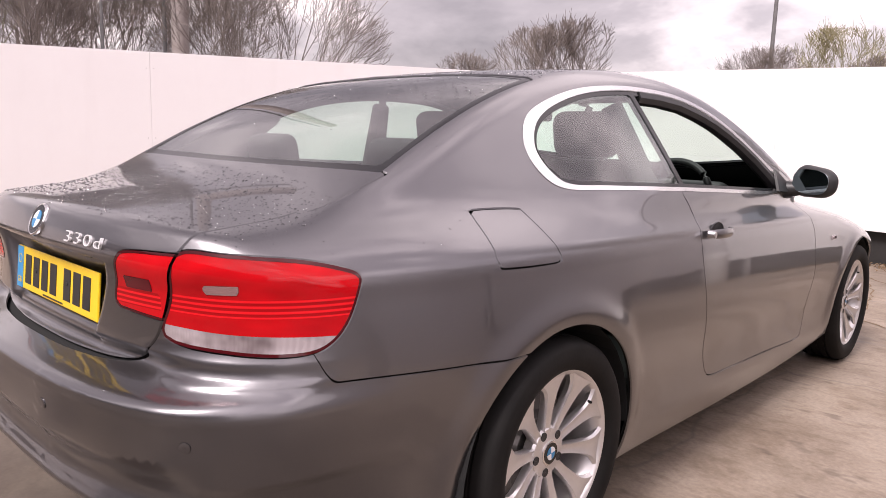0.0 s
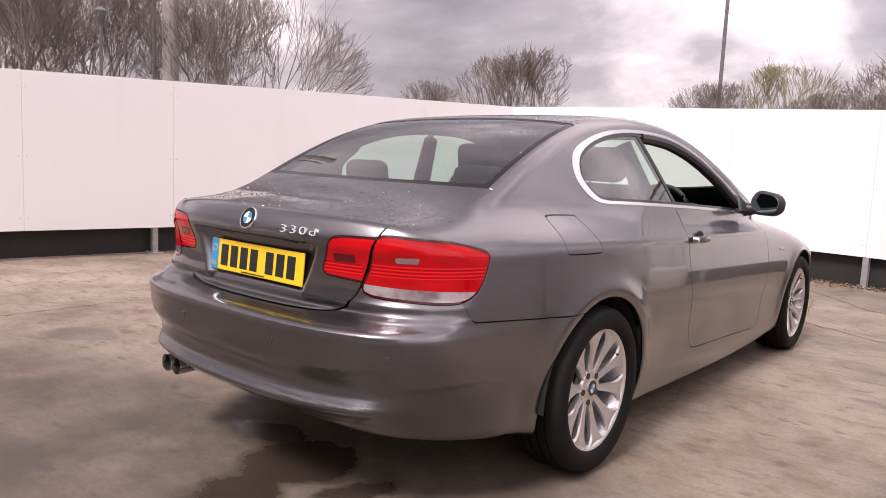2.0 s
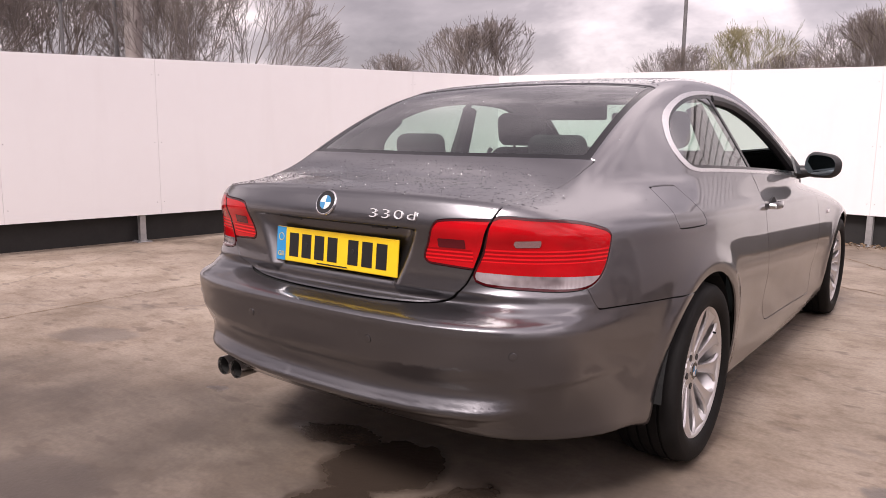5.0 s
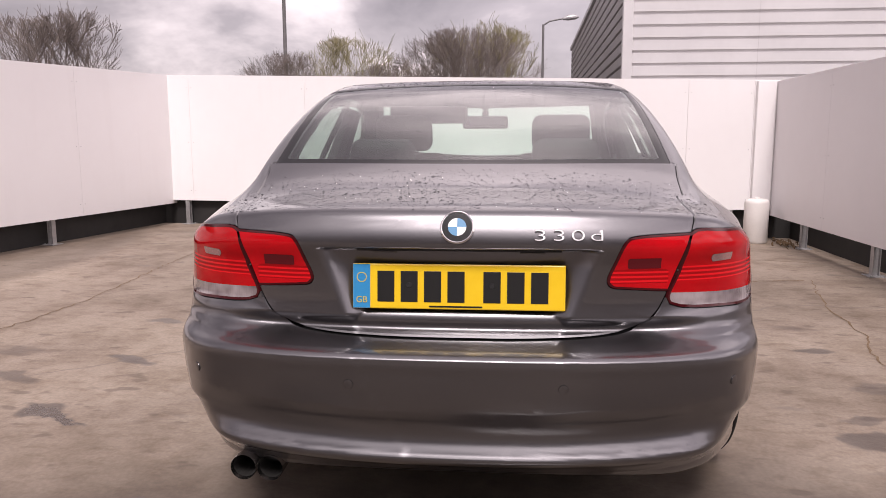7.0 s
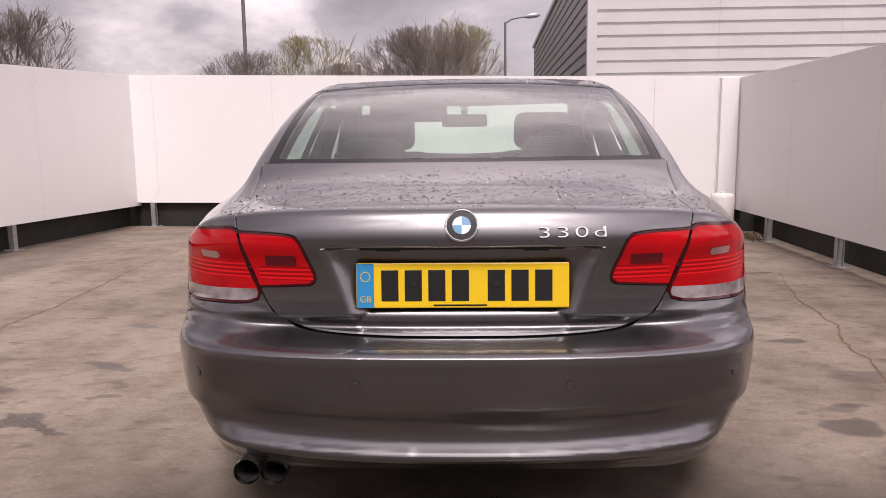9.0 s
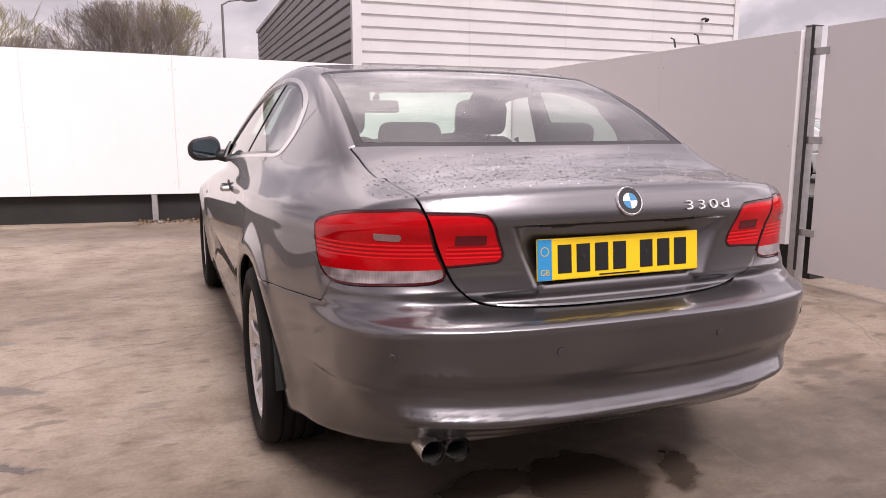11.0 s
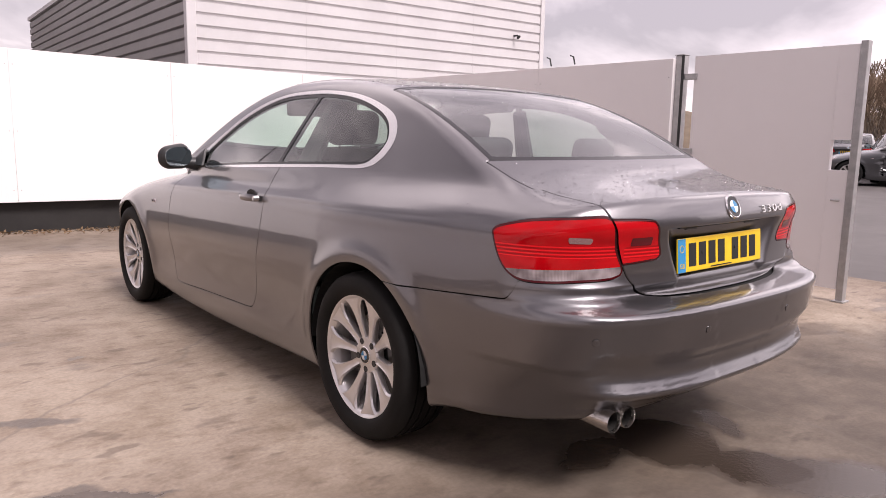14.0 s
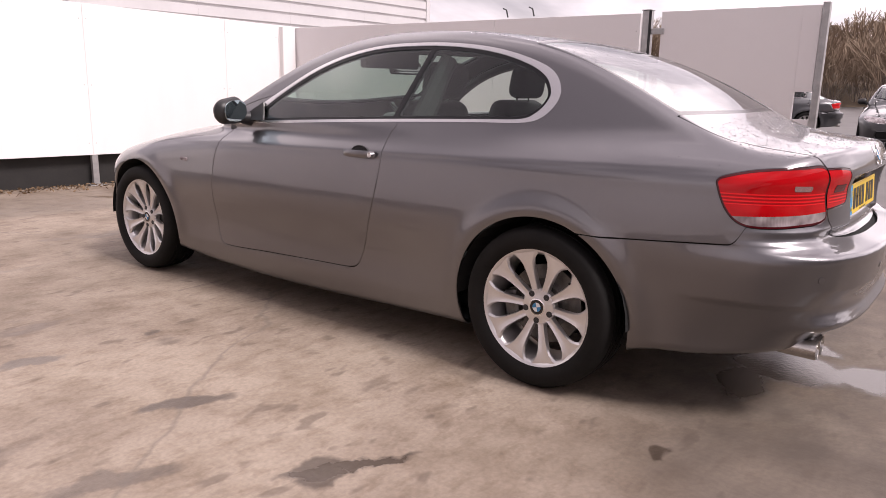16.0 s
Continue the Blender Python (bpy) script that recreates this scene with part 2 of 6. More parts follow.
c_wet = ramp(CONCRETE, c_spot, ((0.60, (0, 0, 0)), (0.66, (0.6,) * 3)))
c_col = blend(CONCRETE, c_wet, c_col, (0.085, 0.062, 0.047))
c_dots = noise_node(CONCRETE, 6.5, 2, 0.5, stretch=(0.8, 1.6, 1))
c_dot = ramp(CONCRETE, c_dots, ((0.625, (0, 0, 0)), (0.70, (0.55,) * 3)))
c_col = blend(CONCRETE, c_dot, c_col, (0.085, 0.06, 0.046))
vn = CONCRETE.node_tree.nodes.new("ShaderNodeTexVoronoi")
vn.feature, vn.inputs["Scale"].default_value = "DISTANCE_TO_EDGE", 0.26
vtc = CONCRETE.node_tree.nodes.new("ShaderNodeTexCoord")
vadd = CONCRETE.node_tree.nodes.new("ShaderNodeVectorMath")
vnz = CONCRETE.node_tree.nodes.new("ShaderNodeTexNoise")
vnz.inputs["Scale"].default_value, vnz.inputs["Detail"].default_value = 1.6, 5
vsc = CONCRETE.node_tree.nodes.new("ShaderNodeVectorMath")
vsc.operation, vsc.inputs["Scale"].default_value = "SCALE", 0.45
for a_, b_ in ((vtc.outputs["Object"], vnz.inputs["Vector"]), (vnz.outputs["Color"], vsc.inputs[0]), (vsc.outputs[0], vadd.inputs[0]),
               (vtc.outputs["Object"], vadd.inputs[1]), (vadd.outputs[0], vn.inputs["Vector"])):
    CONCRETE.node_tree.links.new(a_, b_)
# damp patches and old spills that lie at certain spots of the deck
cn, cl = CONCRETE.node_tree.nodes, CONCRETE.node_tree.links
st_tc, st_nz, st_sub, st_sc, st_add = cn.new("ShaderNodeTexCoord"), cn.new("ShaderNodeTexNoise"), cn.new("ShaderNodeVectorMath"), cn.new("ShaderNodeVectorMath"), cn.new("ShaderNodeVectorMath")
st_nz.inputs["Scale"].default_value, st_nz.inputs["Detail"].default_value, st_nz.inputs["Roughness"].default_value = 5.0, 5, 0.65
st_sub.operation, st_sub.inputs[1].default_value = "SUBTRACT", (0.5, 0.5, 0.5)
st_sc.operation, st_sc.inputs["Scale"].default_value = "SCALE", 0.22
cl.new(st_tc.outputs["Object"], st_nz.inputs["Vector"])
cl.new(st_nz.outputs["Color"], st_sub.inputs[0])
cl.new(st_sub.outputs[0], st_sc.inputs[0])
cl.new(st_sc.outputs[0], st_add.inputs[0])
cl.new(st_tc.outputs["Object"], st_add.inputs[1])
SPILLS = ((0.04, -0.72, 0.22, 0.26, 0, 1.0), (0.12, -1.06, 0.17, 0.20, 20, 1.0), (0.37, -0.76, 0.07, 0.16, -30, 0.9), (-0.25, -0.62, 0.22, 0.10, 10, 0.8),
          (-1.76, 0.10, 0.24, 0.035, -28, 0.8), (-1.83, 0.14, 0.10, 0.08, 0, 0.7), (-1.82, 0.86, 0.19, 0.05, -20, 0.7), (-2.02, 1.68, 0.14, 0.05, -10, 0.6),
          (1.76, 1.32, 0.12, 0.06, 0, 0.7), (1.5, 0.08, 0.13, 0.10, 20, 0.7), (-2.31, -0.47, 0.25, 0.16, 30, 0.5), (1.55, 0.3, 0.10, 0.05, 0, 0.5), (-0.75, -1.5, 0.3, 0.16, 0, 0.5),
          (-1.05, -0.6, 0.05, 0.03, 0, 0.7), (-1.5, 1.63, 0.05, 0.03, 0, 0.6),
          (-4.75, 4.6, 0.8, 2.9, 8, 0.34), (-0.8, 5.7, 3.6, 0.7, -8, 0.30), (0.22, -1.24, 0.30, 0.18, -35, 0.8), (-2.25, 0.55, 0.2, 0.06, -25, 0.5), (-2.9, 0.9, 0.22, 0.07, -15, 0.5), (1.9, 0.7, 0.2, 0.07, 10, 0.45), (2.2, -0.3, 0.25, 0.12, 0, 0.4))
spill = None
for sx, sy, rx, ry, turn, amount in SPILLS:
    mp, ln, mr = cn.new("ShaderNodeMapping"), cn.new("ShaderNodeVectorMath"), cn.new("ShaderNodeMapRange")
    mp.vector_type = "TEXTURE"
    mp.inputs["Location"].default_value, mp.inputs["Rotation"].default_value, mp.inputs["Scale"].default_value = (sx, sy, 0), (0, 0, radians(turn)), (rx, ry, 50)
    ln.operation = "LENGTH"
    mr.inputs["From Min"].default_value, mr.inputs["From Max"].default_value = 1.08, 0.78
    mr.inputs["To Max"].default_value = amount
    cl.new(st_add.outputs[0], mp.inputs["Vector"])
    cl.new(mp.outputs["Vector"], ln.inputs[0])
    cl.new(ln.outputs["Value"], mr.inputs["Value"])
    if spill is None:
        spill = mr.outputs[0]
    else:
        mx = cn.new("ShaderNodeMath")
        mx.operation = "MAXIMUM"
        cl.new(spill, mx.inputs[0])
        cl.new(mr.outputs[0], mx.inputs[1])
        spill = mx.outputs[0]
# ragged damp on the deck behind the car, spread unseen to darken bumper reflections
dp_nz, dp_sub, dp_sc, dp_add = cn.new("ShaderNodeTexNoise"), cn.new("ShaderNodeVectorMath"), cn.new("ShaderNodeVectorMath"), cn.new("ShaderNodeVectorMath")
dp_nz.inputs["Scale"].default_value, dp_nz.inputs["Detail"].default_value, dp_nz.inputs["Roughness"].default_value = 0.9, 6, 0.62
dp_sub.operation, dp_sub.inputs[1].default_value = "SUBTRACT", (0.5, 0.5, 0.5)
dp_sc.operation, dp_sc.inputs["Scale"].default_value = "SCALE", 1.1
cl.new(st_tc.outputs["Object"], dp_nz.inputs["Vector"])
cl.new(dp_nz.outputs["Color"], dp_sub.inputs[0])
cl.new(dp_sub.outputs[0], dp_sc.inputs[0])
cl.new(dp_sc.outputs[0], dp_add.inputs[0])
cl.new(st_tc.outputs["Object"], dp_add.inputs[1])
damp_map, damp_len, damp_mr = cn.new("ShaderNodeMapping"), cn.new("ShaderNodeVectorMath"), cn.new("ShaderNodeMapRange")
damp_map.vector_type = "TEXTURE"
damp_map.inputs["Location"].default_value, damp_map.inputs["Scale"].default_value = (0.5, -3.25, 0), (4.2, 3.25, 50)
damp_len.operation, damp_mr.interpolation_type = "LENGTH", "SMOOTHSTEP"
damp_mr.inputs["From Min"].default_value, damp_mr.inputs["From Max"].default_value, damp_mr.inputs["To Max"].default_value = 1.06, 0.84, 0.92
cl.new(dp_add.outputs[0], damp_map.inputs["Vector"])
cl.new(damp_map.outputs["Vector"], damp_len.inputs[0])
cl.new(damp_len.outputs["Value"], damp_mr.inputs["Value"])
damp_br = ramp(CONCRETE, noise_node(CONCRETE, 1.7, 5, 0.65), ((0.30, (0.55,) * 3), (0.60, (1, 1, 1))))
damp_mul = cn.new("ShaderNodeMath")
damp_mul.operation = "MULTIPLY"
cl.new(damp_mr.outputs[0], damp_mul.inputs[0])
cl.new(damp_br, damp_mul.inputs[1])
c_col = blend(CONCRETE, damp_mul.outputs[0], c_col, (0.062, 0.047, 0.037))
c_col = blend(CONCRETE, spill, c_col, (0.042, 0.031, 0.024))
c_crack = ramp(CONCRETE, vn.outputs["Distance"], ((0.0, (0.5,) * 3), (0.0022, (0, 0, 0))))
c_col = blend(CONCRETE, c_crack, c_col, (0.12, 0.10, 0.085))
feed(CONCRETE, "Base Color", c_col)
feed(CONCRETE, "Roughness", blend(CONCRETE, spill, ramp(CONCRETE, c_spot, ((0.58, (0.72,) * 3), (0.70, (0.42,) * 3))), (0.16, 0.16, 0.16)))
bump(CONCRETE, c_fine, 0.25, 0.004)
ASPHALT = mottled("worn_tarmac", (0.062, 0.055, 0.053), (0.115, 0.104, 0.100), 0.5, 0.6, lift=0.2)


# ---------------------------------------------------------------- mesh helpers
def mesh_from(name, verts, faces, mat, normals=None, smooth=False):
    me = bpy.data.meshes.new(name)
    me.from_pydata([tuple(v) for v in verts], [], [tuple(f) for f in faces])
    me.materials.append(mat)
    if smooth or normals is not None:
        me.polygons.foreach_set("use_smooth", [True] * len(me.polygons))
    me.update()
    if normals is not None:
        me.normals_split_custom_set_from_vertices([tuple(n) for n in normals])
    return me


def part(name, bm, mat, parent=None, label="", smooth=False, category="", kind="", group=""):
    """One mesh object from a bmesh or a mesh, under a thing or a part."""
    if isinstance(bm, bmesh.types.BMesh):
        me = bpy.data.meshes.new(name)
        bm.normal_update()
        bm.to_mesh(me)
        bm.free()
        me.materials.append(mat)
        if smooth:
            me.polygons.foreach_set("use_smooth", [True] * len(me.polygons))
            me.set_sharp_from_angle(angle=radians(40))
    else:
        me = bm
    ob = new(name, me)
    if parent:
        ob.parent = parent
    return tagged(ob, label, category, group, kind)


def thing(name, label, category, m=None, group="", kind=""):
    ob = tagged(new(name), label, category, group, kind)
    ob.empty_display_size = 0.1
    if m is not None:
        ob.matrix_world = m
    return ob


def box(lo, hi, bevel=0.0, seg=2, bm=None):
    bm = bm or bmesh.new()
    r = bmesh.ops.create_cube(bm, size=1)
    lo, hi = Vector(lo), Vector(hi)
    bmesh.ops.transform(bm, matrix=Matrix.Translation((lo + hi) / 2) @ Matrix.Diagonal((*(hi - lo), 1)), verts=r["verts"])
    if bevel:
        es = list({ed for v in r["verts"] for ed in v.link_edges})
        bmesh.ops.bevel(bm, geom=es, offset=bevel, segments=seg, affect="EDGES", profile=0.5)
    return bm


def tube(path, radii, sides=8, closed_ends=True, bm=None):
    """A tapered tube along a path of points."""
    bm = bm or bmesh.new()
    rings = []
    path = [Vector(p) for p in path]
    for i, p in enumerate(path):
        d = (path[min(i + 1, len(path) - 1)] - path[max(i - 1, 0)]).normalized()
        u = d.orthogonal().normalized()
        w = d.cross(u)
        r = radii[i] if isinstance(radii, (list, tuple)) else radii
        rings.append([bm.verts.new(p + r * (math.cos(2 * math.pi * k / sides) * u + math.sin(2 * math.pi * k / sides) * w)) for k in range(sides)])
    for a, b in zip(rings, rings[1:]):
        for k in range(sides):
            bm.faces.new((a[k], a[(k + 1) % sides], b[(k + 1) % sides], b[k]))
    if closed_ends:
        bm.faces.new(rings[0][::-1])
        bm.faces.new(rings[-1])
    return bm


def lathe(profile, sides=48, axis="x", bm=None, closed=False):
    """A surface of revolution: profile rows are (along the axis, radius)."""
    bm = bm or bmesh.new()
    rings = []
    for a, r in profile:
        ring = []
        for k in range(sides):
            t = 2 * math.pi * k / sides
            c, s = r * math.cos(t), r * math.sin(t)
            ring.append(bm.verts.new((a, c, s) if axis == "x" else (c, a, s) if axis == "y" else (c, s, a)))
        rings.append(ring)
    pairs = list(zip(rings, rings[1:])) + ([(rings[-1], rings[0])] if closed else [])
    for p, q in pairs:
        for k in range(sides):
            bm.faces.new((p[k], p[(k + 1) % sides], q[(k + 1) % sides], q[k]))
    bmesh.ops.recalc_face_normals(bm, faces=bm.faces)
    return bm


def prism(outline, depth, at, bm=None, bevel=0.0):
    """A flat plate: outline rows (u, v) raised by depth; at(u, v, w) gives the place."""
    bm = bm or bmesh.new()
    lo = [bm.verts.new(at(u, v, 0)) for u, v in outline]
    hi = [bm.verts.new(at(u, v, depth)) for u, v in outline]
    n = len(outline)
    bm.faces.new(lo[::-1])
    top = bm.faces.new(hi)
    for i in range(n):
        bm.faces.new((lo[i], lo[(i + 1) % n], hi[(i + 1) % n], hi[i]))
    bmesh.ops.recalc_face_normals(bm, faces=bm.faces)
    if bevel:
        bmesh.ops.bevel(bm, geom=list(top.edges), offset=bevel, segments=2, affect="EDGES", profile=0.5)
    return bm


# ---------------------------------------------------------------- ground and enclosure
def slab(name, outline, z, thick, mat, label, category):
    return part(name, prism(outline, thick, lambda u, v, w: (u, v, z - thick + w)), mat, None, label, kind="structure", category=category)


ground = slab("ground", [(-400, -400), (400, -400), (400, 400), (-400, 400)], -0.03, 0.3, ASPHALT, "worn grey tarmac ground reaching to the horizon", "ground")
floor = slab("floor", [(-6.6, -9), (4.2, -9), (4.2, 7.2), (-5.2, 8.4)], 0.0, 0.2, CONCRETE, "stained pale concrete deck with damp patches", "floor")

def crack(points, width, label):
    """A wandering open joint in the deck."""
    rnd = random.Random(len(points))
    bm = bmesh.new()
    rows = []
    for (x0, y0), (x1, y1) in zip(points, points[1:]):
        n = max(int(math.hypot(x1 - x0, y1 - y0) / 0.06), 1)
        for i in range(n):
            t = i / n
            d = Vector((y0 - y1, x1 - x0)).normalized()
            o = rnd.gauss(0, 0.010)
            w = width * rnd.uniform(0.3, 1.0)
            p = Vector((x0 + (x1 - x0) * t, y0 + (y1 - y0) * t)) + d * o
            rows.append([bm.verts.new((*(p + d * s), 0.0025)) for s in (-w, w)])
    for a, b in zip(rows, rows[1:]):
        bm.faces.new((a[0], b[0], b[1], a[1]))
    bmesh.ops.recalc_face_normals(bm, faces=bm.faces)
    part("crack", bm, LITTER, floor, label)


crack([(-3.15, -3.5), (-3.09, -0.8), (-3.07, 0.5), (-2.9, 1.6), (-2.87, 2.3), (-3.02, 3.9), (-3.1, 5.4), (-3.0, 6.9)], 0.006, "long dark crack")
crack([(2.6, 3.4), (2.3, 2.4), (2.25, 1.99), (2.2, 1.64), (2.07, 1.28), (2.03, 0.97), (1.85, 0.4)], 0.007, "short dark crack")
crack([(0.1, 5.9), (0.28, 5.7), (0.55, 5.4), (0.96, 4.91), (1.9, 4.6), (3.0, 4.3)], 0.012, "dark crack")
crack([(0.2, 4.0), (0.69, 3.82), (0.98, 3.68), (1.18, 3.56), (2.0, 3.3), (2.6, 3.4)], 0.010, "dark crack")
crack([(0.28, 5.7), (0.5, 5.0), (0.6, 4.4), (0.69, 3.82)], 0.008, "thin dark crack")

LEFT_A, LEFT_B = Vector((-6.70, -8.0)), Vector((-4.575, 7.25))
FRONT_A, FRONT_B = LEFT_B, Vector((3.27, 6.14))
RIGHT_A, RIGHT_B = FRONT_B, Vector((3.14, 1.38))


bm = lathe([(0.0, 0.0052), (-0.0018, 0.0048), (-0.0028, 0.0025), (-0.0028, 0.0002)], 8, "y")
SCREW = bpy.data.meshes.new("screw")
bm.to_mesh(SCREW)
bm.free()
SCREW.materials.append(GALV)


def wall(name, a, b, z_bottom, top_a, top_b, cuts, mat, label, overhang=0.10, behind=0.16, run_on=0.17):
    """Board wall from a to b: panels of their own before a black strip that gives the gap its shade; inside lies to the
    right of the way from a to b.
    """
    d = (b - a).normalized()
    n = Vector((d.y, -d.x))
    length = (b - a).length
    root = thing(name, label, "wall", kind="structure")
    a2, b2 = a - d * 0.17, b + d * run_on
    up = [a2 - n * behind, b2 - n * behind, b2 - n * (behind + 0.14), a2 - n * (behind + 0.14)]
    # black strip holds the shade of the open gap under the boards
    part("upstand", prism([tuple(p) for p in up], z_bottom + 0.35, lambda u, v, w: (u, v, -0.02 + w)), GAP_BLACK, root, "black strip standing in for the dark of the gap")
    edges = [0.0] + cuts + [length]
    for s0, s1 in zip(edges, edges[1:]):
        bm = bmesh.new()
        g = 0.0009
        q = []
        for s, off in ((s0 + g, 0.0), (s1 - g, 0.0), (s1 - g, -0.05), (s0 + g, -0.05)):
            p = a + d * s + n * (overhang + off)
            top = top_a + (top_b - top_a) * s / length
            q.append((bm.verts.new((p.x, p.y, z_bottom)), bm.verts.new((p.x, p.y, top))))
        for i in range(4):
            j = (i + 1) % 4
            bm.faces.new((q[i][0], q[j][0], q[j][1], q[i][1]))
        bm.faces.new([v[1] for v in q])
        bm.faces.new([v[0] for v in q][::-1])
        bmesh.ops.recalc_face_normals(bm, faces=bm.faces)
        bmesh.ops.bevel(bm, geom=bm.edges[:], offset=0.0015, segments=1, affect="EDGES")
        panel = part("panel", bm, mat, root)
        turn = Matrix.Rotation(math.atan2(d.y, d.x), 4, "Z")
        for s in (s0 + 0.035, s1 - 0.035):
            for k in (0.08, 0.47, 0.9):
                p = a + d * s + n * overhang
                screw = part("screw", SCREW, None, panel)
                screw.matrix_local = Matrix.Translation((p.x, p.y, z_bottom + k * (top_a + (top_b - top_a) * s / length - z_bottom))) @ turn
    # bottom rail
    bm = bmesh.new()
    rail = [a + n * (overhang - 0.06), b + n * (overhang - 0.06), b + n * (overhang - 0.10), a + n * (overhang - 0.10)]
    prism([tuple(p) for p in rail], 0.05, lambda u, v, w: (u, v, z_bottom + 0.004 + w), bm)
    part("rail", bm, TRIM, root)
    return root, d, n


wall_left, LD, LN = wall("wall_left", LEFT_A, LEFT_B, 0.285, 1.52, 2.035, [1.2, 2.65, 4.1, 5.55, 7.0, 8.48, 9.93, 13.5], PANEL,
                         "white board wall on steel posts over a black gap", behind=0.09)
wall_front, FD, FN = wall("wall_front", FRONT_A, FRONT_B, 0.33, 2.035, 1.805, [0.42, 2.1, 3.7, 5.3, 6.88, 7.6], PANEL,
                          "bright white board wall on steel posts", behind=-0.01)
wall_right, RD, RN = wall("wall_right", RIGHT_A, RIGHT_B, 0.275, 1.795, 1.775, [1.6, 3.2], GREY_PANEL, "pale grey board wall beside the gate", run_on=0.0)


def post(a, d, n, s, height, out=0.0):
    p = a + d * s + n * out
    ob = thing("post", "galvanised steel post on a base plate under the wall", "post", Matrix.Translation((p.x, p.y, 0)) @ Matrix.Rotation(math.atan2(d.y, d.x), 4, "Z"), group="wall posts")
    bm = box((-0.03, -0.03, 0.008), (0.03, -0.024, height))
    box((-0.03, 0.024, 0.008), (0.03, 0.03, height), bm=bm)
    box((-0.005, -0.024, 0.008), (0.005, 0.024, height), bm=bm)
    part("stem", bm, GALV, ob)
    part("base_plate", box((-0.08, -0.07, 0.0), (0.08, 0.07, 0.008), 0.002), GALV, ob)
    for sx in (-0.055, 0.055):
        part("bolt", lathe([(0.008, 0.0001), (0.008, 0.010), (0.018, 0.010), (0.018, 0.0001)], 6, "z"), GALV, ob).location = (sx, 0.05, 0)


for s in (3.4, 6.6, 9.76, 13.1):
    post(LEFT_A, LD, LN, s, 0.4)
for s in (0.32, 3.42, 5.31, 7.4):
    post(FRONT_A, FD, FN, s, 0.326, 0.075)
for s in (0.9, 2.5, 4.1):
    post(RIGHT_A, RD, RN, s, 0.3)

# ---------------------------------------------------------------- gate
GX = 3.12
gate = thing("gate", "pale grey sheet gate leaf with a cut-out latch hole, closed", "gate", Matrix.Translation((GX, 0, 0)))
y0, y1, zt, zb = -0.03, 1.22, 1.785, 0.09
bm = bmesh.new()
hole = (0.08, -0.03 + 0.0, 0.94, 1.14)
box((-0.02, 0.10, zb), (0.02, y1, zt), bm=bm)
box((-0.02, y0, zb), (0.02, 0.0995, 0.93), bm=bm)
box((-0.02, y0, 1.14), (0.02, 0.0995, zt), bm=bm)
part("sheet", bm, GREY_PANEL, gate)
part("edge_channel", box((-0.03, -0.085, 0.0), (0.03, -0.035, zt + 0.02), 0.004), GALV, gate, "galvanised edge channel")
part("foot", box((-0.05, -0.10, 0.0), (0.05, -0.02, 0.012), 0.002), GALV, gate)
part("bolt_bar", tube([(-0.035, 0.0, 0.72), (-0.035, 0.06, 0.72)], 0.008), GALV, gate)
part("strip", box((-0.0225, 0.1005, zb + 0.02), (-0.0205, 0.106, zt - 0.1)), GREY_PANEL, gate)
for z in (0.35, 1.0, 1.6):
    part("hinge", box((-0.035, 1.19, z), (-0.021, 1.36, z + 0.05), 0.003), GALV, gate)
gate_post = thing("gate_post", "galvanised box post carrying the gate hinges", "post", Matrix.Translation((GX, 1.36, 0)))
part("stem", box((-0.04, -0.045, 0), (0.04, 0.03, 1.80), 0.006), GALV, gate_post)
part("angle", box((-0.05, -0.058, 0.1), (-0.041, -0.035, 1.80), 0.002), TRIM, gate_post)
part("cap", box((-0.045, -0.05, 1.801), (0.045, 0.035, 1.808), 0.002), GALV, gate_post)
for y in (0.85, 0.55):
    part("spike", tube([(0, y + 0.6, 1.80), (0, y + 0.62, 1.87), (0, y + 0.66, 1.885)], 0.008, 5), TRIM, gate_post)

# ---------------------------------------------------------------- plastic drum, litter
drum = thing("plastic_drum", "upright white plastic drum by the corner pillar", "drum", Matrix.Translation((2.91, 5.72, 0)))
part("body", lathe([(0.0, 0.001), (0.0, 0.115), (0.02, 0.13), (0.44, 0.13), (0.465, 0.125), (0.482, 0.11), (0.49, 0.085), (0.492, 0.001)], 32, "z"), PLASTIC, drum, smooth=True)
part("cap", lathe([(0.49, 0.001), (0.49, 0.03), (0.505, 0.03), (0.508, 0.026), (0.508, 0.001)], 20, "z"), PLASTIC, drum)
pillar = part("corner_pillar", box((2.95, 6.02, 0.0), (3.15, 6.10, 1.80), 0.006), PANEL, None, "white boxed pillar in the wall corner", category="pillar", kind="structure")
bm = bmesh.new()
for i in range(60):
    p = Vector((3.12 + random.gauss(0, 0.05), 5.45 + random.gauss(0, 0.12), 0.01 + random.random() * 0.05))
    r = Euler((random.random() * 3, random.random() * 3, random.random() * 6)).to_matrix()
    vs = [bm.verts.new(p + r @ Vector(c)) for c in ((-0.03, 0, 0), (0, -0.012, 0.004), (0.03, 0, 0), (0, 0.012, 0.004))]
    bm.faces.new(vs)
part("leaf_litter", bm, LITTER, None, "small heap of brown dead leaves in the corner", kind="stuff", category="leaves")

